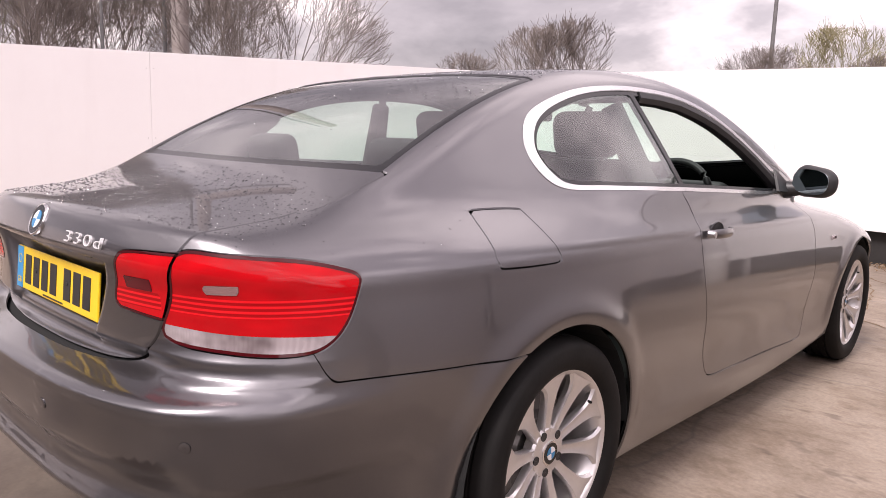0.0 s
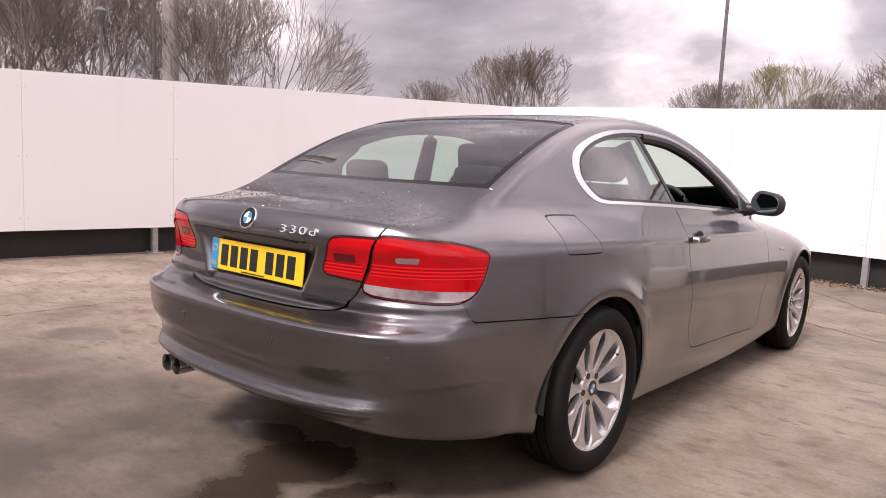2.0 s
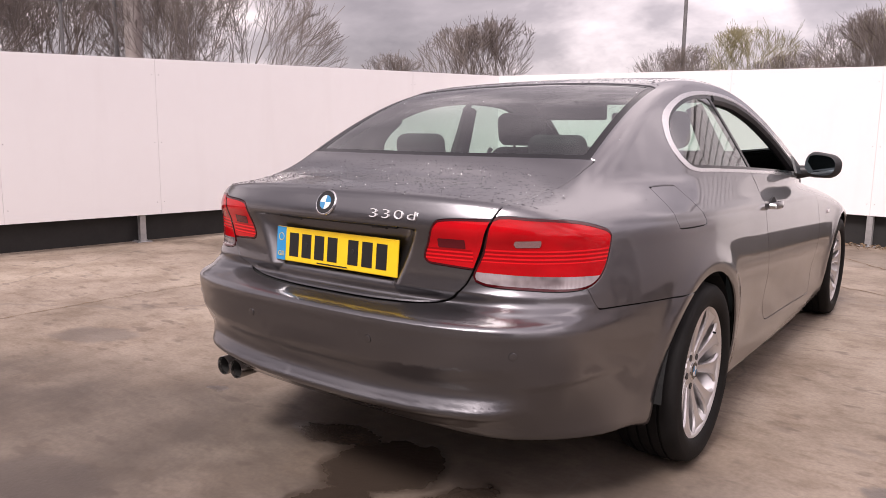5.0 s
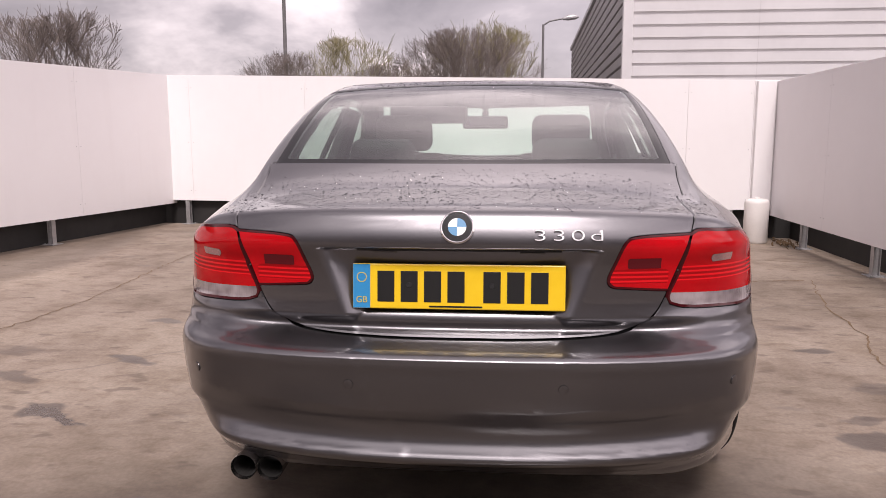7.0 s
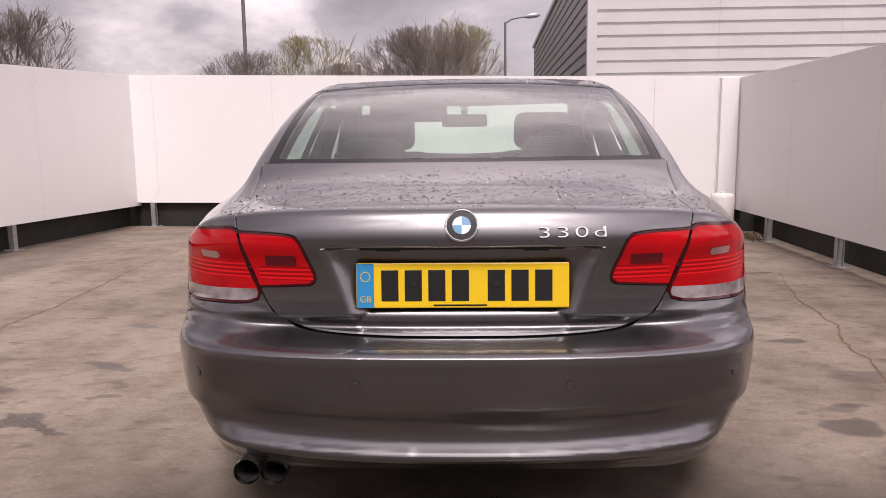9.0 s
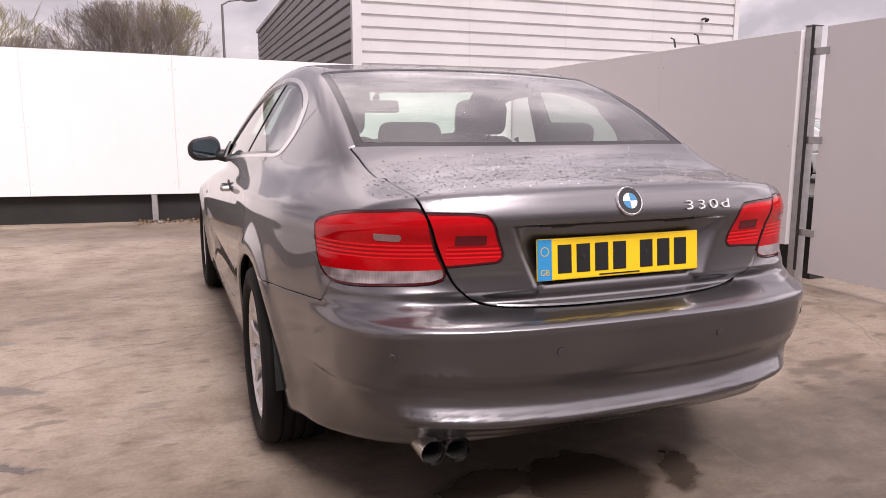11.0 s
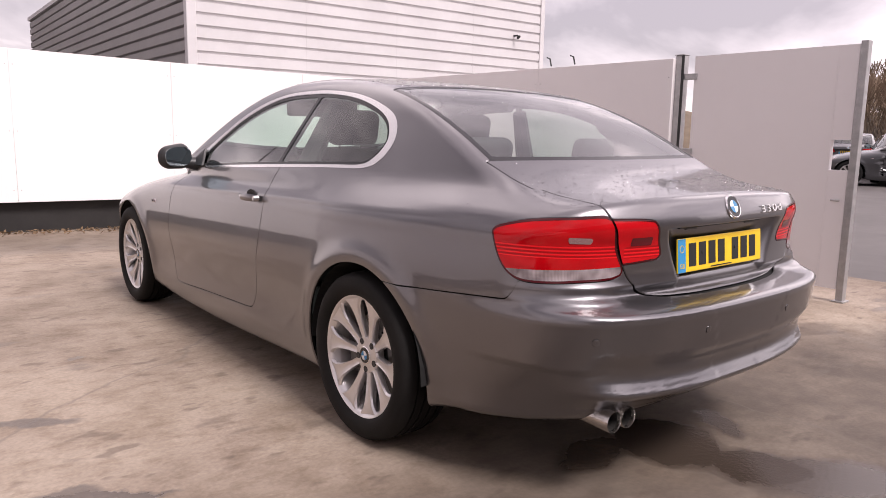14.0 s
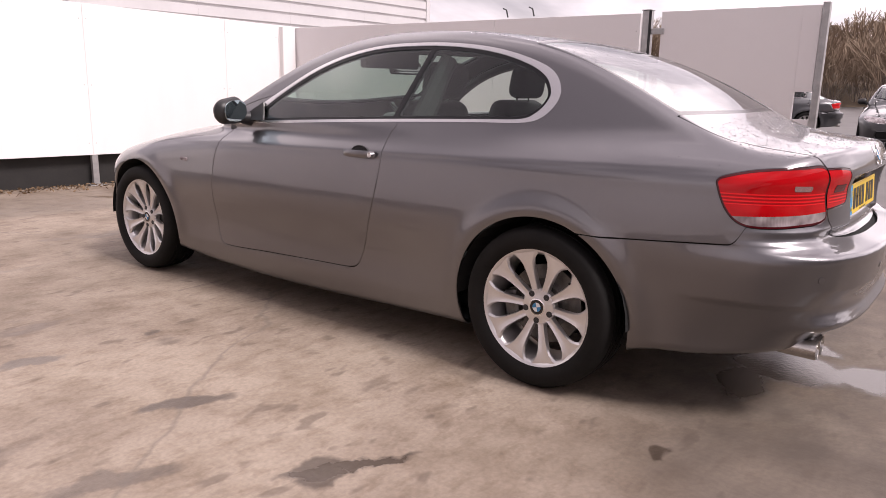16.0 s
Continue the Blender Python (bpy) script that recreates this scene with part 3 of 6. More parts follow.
bm = bmesh.new()
for i in range(900):
    p = FRONT_A + FD * random.uniform(3.2, 7.6) + FN * (0.03 + abs(random.gauss(0, 0.16)))
    p = Vector((p.x, p.y, 0.004 + random.random() * 0.018))
    r = Euler((random.gauss(0, 0.5), random.gauss(0, 0.5), random.random() * 6)).to_matrix()
    k = random.uniform(0.4, 1.1)
    bm.faces.new([bm.verts.new(p + k * (r @ Vector(c))) for c in ((-0.03, 0, 0), (0, -0.014, 0.004), (0.03, 0, 0), (0, 0.014, 0.004))])
part("washed_up_dirt", bm, LITTER, None, "brown leaf litter and dirt washed up along the wall", kind="stuff", category="leaves")

# ---------------------------------------------------------------- clad building
BX0, BX1, BY0, BY1, BZ = 1.95, 9.85, 9.35, 24.1, 4.32
SIDE = 0.45  # the side runs a little inwards towards the back
building = thing("clad_building", "low building clad in pale horizontal ribbed metal sheets", "building")


def ribbed(a, b, z0, z1, pitch, depth, out):
    """Horizontal ribbed sheet from a to b (plan points), ribs facing out."""
    bm = bmesh.new()
    prof = []
    z = z0
    while z < z1 - pitch:
        prof += [(z, 0.0), (z + pitch * 0.74, 0.0), (z + pitch * 0.77, -depth), (z + pitch * 0.90, -depth * 0.8)]
        z += pitch
    prof.append((z, 0.0))
    a, b, out = Vector(a), Vector(b), Vector(out)
    rows = [[bm.verts.new((*(p + out * o), zz)) for p in (a, b)] for zz, o in prof]
    for r, q in zip(rows, rows[1:]):
        bm.faces.new((r[0], r[1], q[1], q[0]))
    bmesh.ops.recalc_face_normals(bm, faces=bm.faces)
    return bm


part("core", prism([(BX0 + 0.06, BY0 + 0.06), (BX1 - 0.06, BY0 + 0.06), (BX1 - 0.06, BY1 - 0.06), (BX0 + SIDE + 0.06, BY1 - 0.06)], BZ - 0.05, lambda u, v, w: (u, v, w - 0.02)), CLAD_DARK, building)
xs = [BX0 + 0.12, 4.0, 5.9, 7.8, BX1 - 0.1]
for p, q in zip(xs, xs[1:]):
    part("sheet", ribbed((p + 0.0012, BY0), (q - 0.0012, BY0), 0.0, BZ, 0.196, 0.035, (0, -1)), CLAD, building)
part("side_sheet", ribbed((BX0 + SIDE, BY1), (BX0, BY0 + 0.12), 0.0, BZ, 0.196, 0.065, (-1, 0)), CLAD_DARK, building, "side cladding with its shade put into a darker colour")
part("corner_flashing", box((BX0 - 0.025, BY0 - 0.025, 0), (BX0 + 0.13, BY0 + 0.1, BZ), 0.01), CLAD, building)
part("corner_flashing", box((BX1 - 0.12, BY0 - 0.025, 0), (BX1, BY0 + 0.1, BZ), 0.01), CLAD, building)
part("roof_edge", prism([(BX0 - 0.05, BY0 - 0.05), (BX1 + 0.05, BY0 - 0.05), (BX1 + 0.05, BY1), (BX0 + SIDE - 0.05, BY1)], 0.1, lambda u, v, w: (u, v, BZ + w)), CLAD, building)
part("wall_light", tube([(8.95, BY0 - 0.0, 3.2), (8.95, BY0 - 0.1, 3.2), (8.95, BY0 - 0.14, 3.16)], [0.02, 0.02, 0.05], 8), TRIM, building, "small dark bulkhead light")


# added behind the camera, out of view: darkens what the car's rear reflects
shed = thing("rear_shed", "long dark grey clad shed, added out of view to darken reflections", "building")
part("front", ribbed((14, -11.5), (-14, -11.5), 0.0, 4.6, 0.245, 0.05, (0, 1)), CLAD_DARK, shed)
part("core", box((-14, -22, -0.02), (14, -11.6, 4.55)), CLAD_DARK, shed)
part("roof_edge", box((-14.1, -22.1, 4.56), (14.1, -11.4, 4.7), 0.01), CLAD_DARK, shed)

# ---------------------------------------------------------------- poles and lamps
def street_lamp(x, y, h, turn, label):
    ob = thing("street_lamp", label, "street lamp", pose(x, y, -0.03, 0, 0, turn))
    part("column", tube([(0, 0, 0), (0, 0, 1.2), (0, 0, 1.21), (0, 0, h)], [0.09, 0.09, 0.06, 0.045], 10), LAMPGREY, ob, smooth=True)
    part("arm", tube([(0, 0, h - 0.03), (0.25, 0, h + 0.12), (0.8, 0, h + 0.22)], 0.03, 8), LAMPGREY, ob)
    part("head", tube([(0.75, 0, h + 0.2), (0.95, 0, h + 0.24), (1.25, 0, h + 0.27), (1.38, 0, h + 0.27)], [0.05, 0.11, 0.10, 0.03], 10), GALV, ob, smooth=True)
    return ob


street_lamp(1.55, 27.3, 5.75, 0, "grey street lamp with a short curved arm")
mast = thing("mast", "tall thin dark steel mast", "mast", Matrix.Translation((-11.35, 35.5, -0.03)))
part("column", tube([(0, 0, 0), (0, 0, 5), (0, 0, 16)], [0.13, 0.10, 0.07], 10), LAMPGREY, mast)
pole = thing("wooden_pole", "thick weathered wooden utility pole", "pole", Matrix.Translation((-11.66, 5.485, -0.03)))
part("shaft", tube([(0, 0, 0), (0, 0, 4), (0, 0, 9)], [0.17, 0.16, 0.14], 14), WOODPOLE, pole, smooth=True)
pole2 = thing("lamp_column", "slim dark lamp column beside the wooden pole", "pole", Matrix.Translation((-12.25, 5.47, -0.03)))
part("column", tube([(0, 0, 0), (0, 0, 9)], [0.042, 0.034], 8), LAMPGREY, pole2)


lantern = thing("post_top_lamp", "dark post-top lamp among the bare trees", "street lamp", Matrix.Translation((-10.40, 3.50, -0.03)))
part("column", tube([(0, 0, 0), (0, 0, 3.2)], [0.04, 0.025], 8), LAMPGREY, lantern)
part("head", lathe([(3.15, 0.001), (3.15, 0.03), (3.24, 0.065), (3.37, 0.10), (3.39, 0.105), (3.44, 0.05), (3.46, 0.001)], 14, "z"), LAMPGREY, lantern, smooth=True)


# ---------------------------------------------------------------- bare trees
def branches(seed, height, spread, depth, stems, up, twig=0.006, fork=0.74):
    """A bare crown: straight limbs that fan upwards and fork within a rounded outline."""
    rnd = random.Random(seed)
    segs = []
    mid, ry, rx = height * 0.52, height * 0.48, height * 0.52 * (0.55 + spread)

    def outside(p):
        return ((p.x / rx) ** 2 + (p.y / rx) ** 2 + ((p.z - mid) / ry) ** 2) * (1 + 0.18 * noise.noise(p * 0.9)) > 1 and p.z > height * 0.3

    def grow(p, d, length, r, level):
        n = 4 if level < 2 else 3
        for i in range(n):
            d = (d + Vector((rnd.gauss(0, 0.06), rnd.gauss(0, 0.06), rnd.gauss(0.05 * up, 0.04)))).normalized()
            q = p + d * length / n
            r2 = max(r * 0.84, twig)
            segs.append((p, q, r, r2))
            p, r = q, r2
            if outside(p):
                return
            if level < depth and (i > 0 or level > 0) and rnd.random() < fork:
                for _ in range(2 if level in (0, 3) else 1 + (rnd.random() < 0.35)):
                    side = Vector((rnd.gauss(0, 1), rnd.gauss(0, 1), rnd.gauss(0, 0.6)))
                    side = (side - d * side.dot(d)).normalized()
                    grow(p, (d + side * rnd.uniform(0.34, 0.68) + Vector((0, 0, 0.16 * up))).normalized(), length * rnd.uniform(0.5, 0.72), max(r * 0.62, twig), level + 1)

    for s in range(stems):
        a = 2 * math.pi * s / stems + rnd.uniform(-0.3, 0.3)
        lean = spread * (0.35 + 0.65 * ((s * 0.618) % 1))
        d = Vector((math.cos(a) * lean, math.sin(a) * lean, 1)).normalized()
        grow(Vector((math.cos(a) * 0.12, math.sin(a) * 0.12, 0 if stems > 2 else height * 0.12)), d, height * rnd.uniform(0.6, 0.8), 0.0115 * height / (1 + 0.12 * stems), 0)
    return segs


def tree_meshes(name, seed, height, spread, depth, stems, up, mat, twig, fork=0.74):
    segs = branches(seed, height, spread, depth, stems, up, twig, fork)
    top = max(q.z for _, q, _, _ in segs)
    k = height / top
    verts, faces, tv, tf = [], [], [], []
    stout = max(0.5 * max(r0 for _, _, r0, _ in segs), twig * 1.02)
    for p, q, r0, r1 in segs:
        vs, fs = (tv, tf) if r0 > stout else (verts, faces)
        d = (q - p).normalized()
        u = d.orthogonal().normalized()
        w = d.cross(u)
        b = len(vs)
        for c, r in ((p, r0), (q, r1)):
            for j in range(3):
                t = 2.094 * j
                vs.append((c + r * (math.cos(t) * u + math.sin(t) * w)) * k)
        for j in range(3):
            fs.append((b + j, b + (j + 1) % 3, b + 3 + (j + 1) % 3, b + 3 + j))
    if stems <= 2:
        bm = tube([(0, 0, 0), (0, 0, height * 0.13 * k)], [0.03 * height, 0.022 * height], 8)
        me = bpy.data.meshes.new("bole")
        bm.to_mesh(me)
        b = len(tv)
        tv += [v.co.copy() for v in me.vertices]
        tf += [tuple(b + i for i in f.vertices) for f in me.polygons]
        bm.free()
    return mesh_from(name + "_trunk", tv, tf, BARK), mesh_from(name + "_crown", verts, faces, mat)


def tree(meshes, label, m, group="bare trees"):
    ob = thing("tree", label, "tree", m, group)
    part("trunk", meshes[0], None, ob)
    part("crown", meshes[1], None, ob)
    return ob


BUSHY = tree_meshes("bushy_tree", 3, 5.0, 0.66, 5, 9, 0.75, BARK, 0.0038, 0.84)
BUSHY_B = tree_meshes("bushy_tree_b", 8, 4.8, 0.70, 5, 9, 0.75, BARK, 0.0038, 0.84)
TALL = tree_meshes("tall_tree", 5, 9.0, 0.36, 5, 5, 0.6, BARK, 0.011, 0.70)
SHRUB = tree_meshes("budding_shrub", 11, 6.0, 0.5, 5, 8, 0.8, BUD, 0.0065, 0.70)
WOOD = tree_meshes("woodland_tree", 15, 5.0, 0.6, 3, 9, 0.9, WOODBARK, 0.022)


def at(x, y, turn=0, s=1.0):
    return Matrix.Translation((x, y, -0.03)) @ Matrix.Rotation(radians(turn), 4, "Z") @ Matrix.Scale(s, 4)


GREY_TREE = "bare grey-brown multi-stemmed tree behind the wall"
for meshes, x, y, turn, s, label in (
        (BUSHY, -12.9, 3.9, 10, 1.0, GREY_TREE), (BUSHY_B, -11.4, 7.0, 50, 1.0, GREY_TREE), (SHRUB, -14.6, 2.3, 30, 0.95, "bare tree with yellow-green spring buds"),
        (BUSHY, -14.5, 6.0, 140, 1.12, GREY_TREE), (BUSHY_B, -16.5, 3.6, 240, 1.2, GREY_TREE),
        (TALL, -24, 38, 0, 1.0, "tall bare tree against the cloudy sky"), (TALL, -26.5, 37.5, 80, 0.95, "tall bare tree against the cloudy sky"), (TALL, -30.5, 35, 160, 0.75, "small bare tree against the cloudy sky"),
        (BUSHY, -20.5, 41, 70, 1.0, "low spreading bare tree"), (BUSHY_B, -18, 42, 20, 0.85, "low spreading bare tree"),
        (BUSHY, -9.9, 32, 15, 1.12, "bare grey-brown multi-stemmed tree"), (SHRUB, -7.4, 32, 100, 1.08, "bare tree with yellow-green spring buds"), (BUSHY_B, -5.2, 33, 60, 1.08, "bare grey-brown multi-stemmed tree"),
        (BUSHY_B, -1.9, 33, 130, 1.42, "bare grey-brown multi-stemmed tree"), (SHRUB, -0.7, 34, 220, 1.22, "bare tree with yellow-green spring buds"), (BUSHY, -3.1, 35, 220, 1.36, "bare grey-brown multi-stemmed tree")):
    tree(meshes, label, at(x, y, turn, s))

# woodland beyond the car park
for i in range(84):
    a = radians(65 + i * 0.32 + random.uniform(-0.4, 0.4))
    d = random.uniform(64, 84)
    tree(WOOD, "far bare brown woodland tree", Matrix.Translation((0, 0, max(0, (d - 70) * 0.2) - 0.3)) @ at(-2 + d * math.sin(a), -2 + d * math.cos(a), random.random() * 360, random.uniform(1.05, 1.4)), "far woodland")
bank_v, bank_f = [], []
for i in range(41):
    a = radians(52 + i * 1.6)
    for d, z in ((70, -0.1), (84, 4.0 + noise.noise((i * 0.4, 0, 0)) * 1.2), (110, 4.6 + noise.noise((i * 0.3, 5, 0)) * 1.5), (140, 3)):
        bank_v.append((-2 + d * math.sin(a), -2 + d * math.cos(a), z))
for i in range(40):
    for j in range(3):
        bank_f.append((i * 4 + j, i * 4 + j + 1, i * 4 + j + 5, i * 4 + j + 4))
BANK = mottled("brown_wooded_bank", (0.09, 0.066, 0.045), (0.17, 0.128, 0.088), 0.7, 0.95)
part("wooded_bank", mesh_from("wooded_bank", bank_v, bank_f, BANK, smooth=True), None, None, "brown wooded bank behind the parked cars", kind="structure", category="bank")


# ---------------------------------------------------------------- car body: a smooth solid, meshed once and cut into panels
def sp(x, xs, ys):
    """Smooth curve through knots, held flat past the ends."""
    xs, ys = np.asarray(xs, float), np.asarray(ys, float)
    x = np.clip(x, xs[0], xs[-1])
    m = np.gradient(ys, xs)
    i = np.clip(np.searchsorted(xs, x) - 1, 0, len(xs) - 2)
    h = xs[i + 1] - xs[i]
    t = (x - xs[i]) / h
    return (2 * t**3 - 3 * t**2 + 1) * ys[i] + (t**3 - 2 * t**2 + t) * h * m[i] + (3 * t**2 - 2 * t**3) * ys[i + 1] + (t**3 - t**2) * h * m[i + 1]


def smax(a, b, k):
    h = np.maximum(k - np.abs(a - b), 0) / k
    return np.maximum(a, b) + h * h * k / 4


def smin(a, b, k):
    return -smax(-a, -b, k)


def step(x, a, b):
    t = np.clip((x - a) / (b - a), 0, 1)
    return t * t * (3 - 2 * t)


def scooped(t):
    """From 0 to 1, steep at the lip and levelling out."""
    t = np.clip(t, 0, 1.15)
    t = np.where(t < 0.3, t * t / 0.6, t - 0.15)
    return 1 - (1 - t) ** 2


def poly_sdf(u, v, pts):
    """Signed distance to a closed outline; negative inside."""
    pts = np.asarray(pts, float)
    d2 = np.full(u.shape, 1e9)
    inside = np.zeros(u.shape, bool)
    for (ax, ay), (bx, by) in zip(pts, np.roll(pts, -1, 0)):
        ex, ey = bx - ax, by - ay
        t = np.clip(((u - ax) * ex + (v - ay) * ey) / (ex * ex + ey * ey + 1e-12), 0, 1)
        d2 = np.minimum(d2, (u - ax - t * ex) ** 2 + (v - ay - t * ey) ** 2)
        if ay != by:
            cross = ((ay > v) != (by > v)) & (u < (bx - ax) * (v - ay) / (by - ay) + ax)
            inside ^= cross
    return np.where(inside, -1, 1) * np.sqrt(d2)


def rounded(pts, n=6):
    """A smooth closed curve through the points."""
    pts = np.asarray(pts, float)
    out = []
    for i in range(len(pts)):
        p0, p1, p2, p3 = (pts[(i + j - 1) % len(pts)] for j in range(4))
        for t in np.arange(n) / n:
            out.append(0.5 * (2 * p1 + (p2 - p0) * t + (2 * p0 - 5 * p1 + 4 * p2 - p3) * t**2 + (3 * p1 - p0 - 3 * p2 + p3) * t**3))
    return np.array(out)


WHEELBASE, AXLE_Z, TYRE_R = 2.76, 0.317, 0.317


def lower_body(a, y, z):
    wide = sp(y, (-1.1, -0.9, -0.75, -0.6, -0.4, 0.0, 0.6, 1.4, 2.2, 2.76, 3.1, 3.35, 3.6), (0.671, 0.718, 0.759, 0.797, 0.847, 0.886, 0.884, 0.882, 0.884, 0.889, 0.855, 0.77, 0.58))
    tuck = sp(z, (0.1, 0.17, 0.24, 0.32, 0.45, 0.58, 0.70, 0.80, 0.862, 0.90, 0.95, 1.0, 1.06), (-0.075, -0.045, -0.028, -0.022, -0.010, 0.0, -0.002, -0.010, -0.018, -0.034, -0.052, -0.075, -0.11))
    for cy in (0.0, WHEELBASE):
        r = np.hypot(y - cy, z - AXLE_Z)
        tuck = tuck + 0.013 * np.exp(-(((r - 0.385) / 0.045) ** 2)) * step(z, 0.2, 0.35)
    # door hollow low on the flank
    tuck = tuck - 0.012 * np.exp(-(((z - 0.40) / 0.10) ** 2)) * step(y, 0.35, 0.7) * (1 - step(y, 2.1, 2.4))
    # swage line from the tail lamp through the handle to the front wing
    dz = 0.872 - 0.029 * y - z
    swage = step(dz, -0.010, 0.014) * (1 - step(dz, 0.03, 0.26)) * step(y, -0.75, -0.45) * (1 - step(y, 2.3, 2.75))
    tuck = tuck - 0.0062 * swage
    side = a - wide - tuck
    bumper = 0.012 * step(-y, 0.45, 0.8) * (1 - step(z, 0.60, 0.65)) * step(z, 0.44, 0.47)
    low = step(-y, 0.5, 0.85) * np.clip((0.46 - z) / 0.13, 0, 1.5)
    side = side - bumper + 0.05 * low
    rear_y = sp(z, (0.20, 0.26, 0.32, 0.38, 0.44, 0.485, 0.53, 0.585, 0.610, 0.622, 0.631, 0.639, 0.648, 0.70, 0.76, 0.82, 0.875, 0.92, 0.957, 0.967, 0.985, 1.0, 1.05),
                (-0.86, -0.93, -0.972, -0.998, -1.012, -1.024, -1.034, -1.042, -1.045, -1.042, -1.024, -0.985, -0.946, -0.936, -0.932, -0.936, -0.9500, -0.9455, -0.938, -0.929, -0.902, -0.875, -0.75))
    # below the lamps the ledge gives way to a sloping shoulder
    rear_y = rear_y - step(a, 0.42, 0.62) * sp(z, (0.62, 0.634, 0.645, 0.655, 0.67, 0.69, 0.72, 0.75), (0, 0.010, 0.032, 0.050, 0.038, 0.016, 0, 0))
    # lower lip: undercut, then a ledge that faces up, dying out towards the corners
    lip = 1 - step(a, 0.60, 0.71)
    lift = 0.06 * a**2
    zl = z - lift
    rear_y = rear_y + lip * sp(zl, (0.30, 0.332, 0.346, 0.357, 0.378, 0.40, 0.44, 0.475, 0.49), (0.022, 0.0, -0.014, -0.018, -0.003, 0.013, 0.017, 0.005, 0.0))
    rear = rear_y + 0.08 * a**2 + 0.36 * a**4 - y
    # scooped plate recess: deepest under its top edge, running out at the bottom
    edge = 0.268 + 0.46 * (z - 0.683)
    rear = rear + 0.042 * smin(scooped((z - 0.667) / 0.060), scooped((edge + 0.006 - a) / 0.085), 0.12) * (1 - step(z, 0.856, 0.866)) * (y < -0.5)
    nose_y = sp(z, (0.15, 0.3, 0.5, 0.62, 0.72, 0.85), (3.46, 3.53, 3.54, 3.51, 3.44, 3.2))
    front = y - nose_y + 0.16 * a**2 + 0.42 * a**4
    top = z - (sp(y, (-1.1, -0.93, -0.8, -0.6, -0.42, 0.0, 1.0, 1.7, 2.05, 2.4, 2.8, 3.15, 3.4, 3.6), (0.975, 0.988, 1.003, 1.024, 1.040, 1.045, 1.02, 0.995, 0.972, 0.935, 0.872, 0.785, 0.69, 0.56))
               - 0.045 * a**2 - 0.13 * a**4)
    under = sp(y, (-1.05, -0.9, -0.6, -0.42, -0.3, 0.45, 2.3, 2.5, 3.1, 3.5), (0.335, 0.285, 0.245, 0.235, 0.20, 0.165, 0.165, 0.19, 0.2, 0.2)) - z
    f = smax(smax(side, top, 0.085), smax(rear, top, 0.022), 0.12)
    f = smax(f, front, 0.16)
    return smax(f, under, 0.035)


def cabin(a, y, z):
    ridge = sp(y, (-0.95, -0.7, -0.42, -0.2, 0.0, 0.2, 0.35, 0.6, 0.85, 1.1, 1.3, 1.5, 1.7, 1.9, 2.1, 2.5), (0.76, 0.912, 1.060, 1.174, 1.260, 1.322, 1.350, 1.378, 1.384, 1.370, 1.335, 1.270, 1.180, 1.080, 0.975, 0.75))
    top = (z - ridge - 0.003 + 0.034 * a**2 + 0.045 * a**4) * 0.92
    base = sp(y, (-1.0, -0.6, -0.3, 0.0, 0.3, 0.8, 1.4, 1.8, 2.2, 2.6), (0.49, 0.630, 0.708, 0.757, 0.785, 0.803, 0.799, 0.780, 0.737, 0.66))
    side = (a - base + 0.515 * (z - 0.98) + 0.16 * np.maximum(z - 0.98, 0) ** 2) * 0.9
    return smax(smax(top, side, 0.046), 0.90 - z, 0.08)


def car_field(p):
    a, y, z = np.abs(p[:, 0]), p[:, 1], p[:, 2]
    return smin(lower_body(a, y, z), cabin(a, y, z), 0.055)


def gradient(p, e=1e-3):
    g = np.empty_like(p)
    for i in range(3):
        d = np.zeros(3)
        d[i] = e
        g[:, i] = (car_field(p + d) - car_field(p - d)) / (2 * e)
    return g


def settle(p, rounds=3):
    for _ in range(rounds):
        g = gradient(p)
        g[:, 0] = np.where(p[:, 0] < 1e-6, 0, g[:, 0])
        s = car_field(p) / np.maximum((g * g).sum(1), 0.04)
        p = p - np.clip(s, -0.02, 0.02)[:, None] * g
    return p


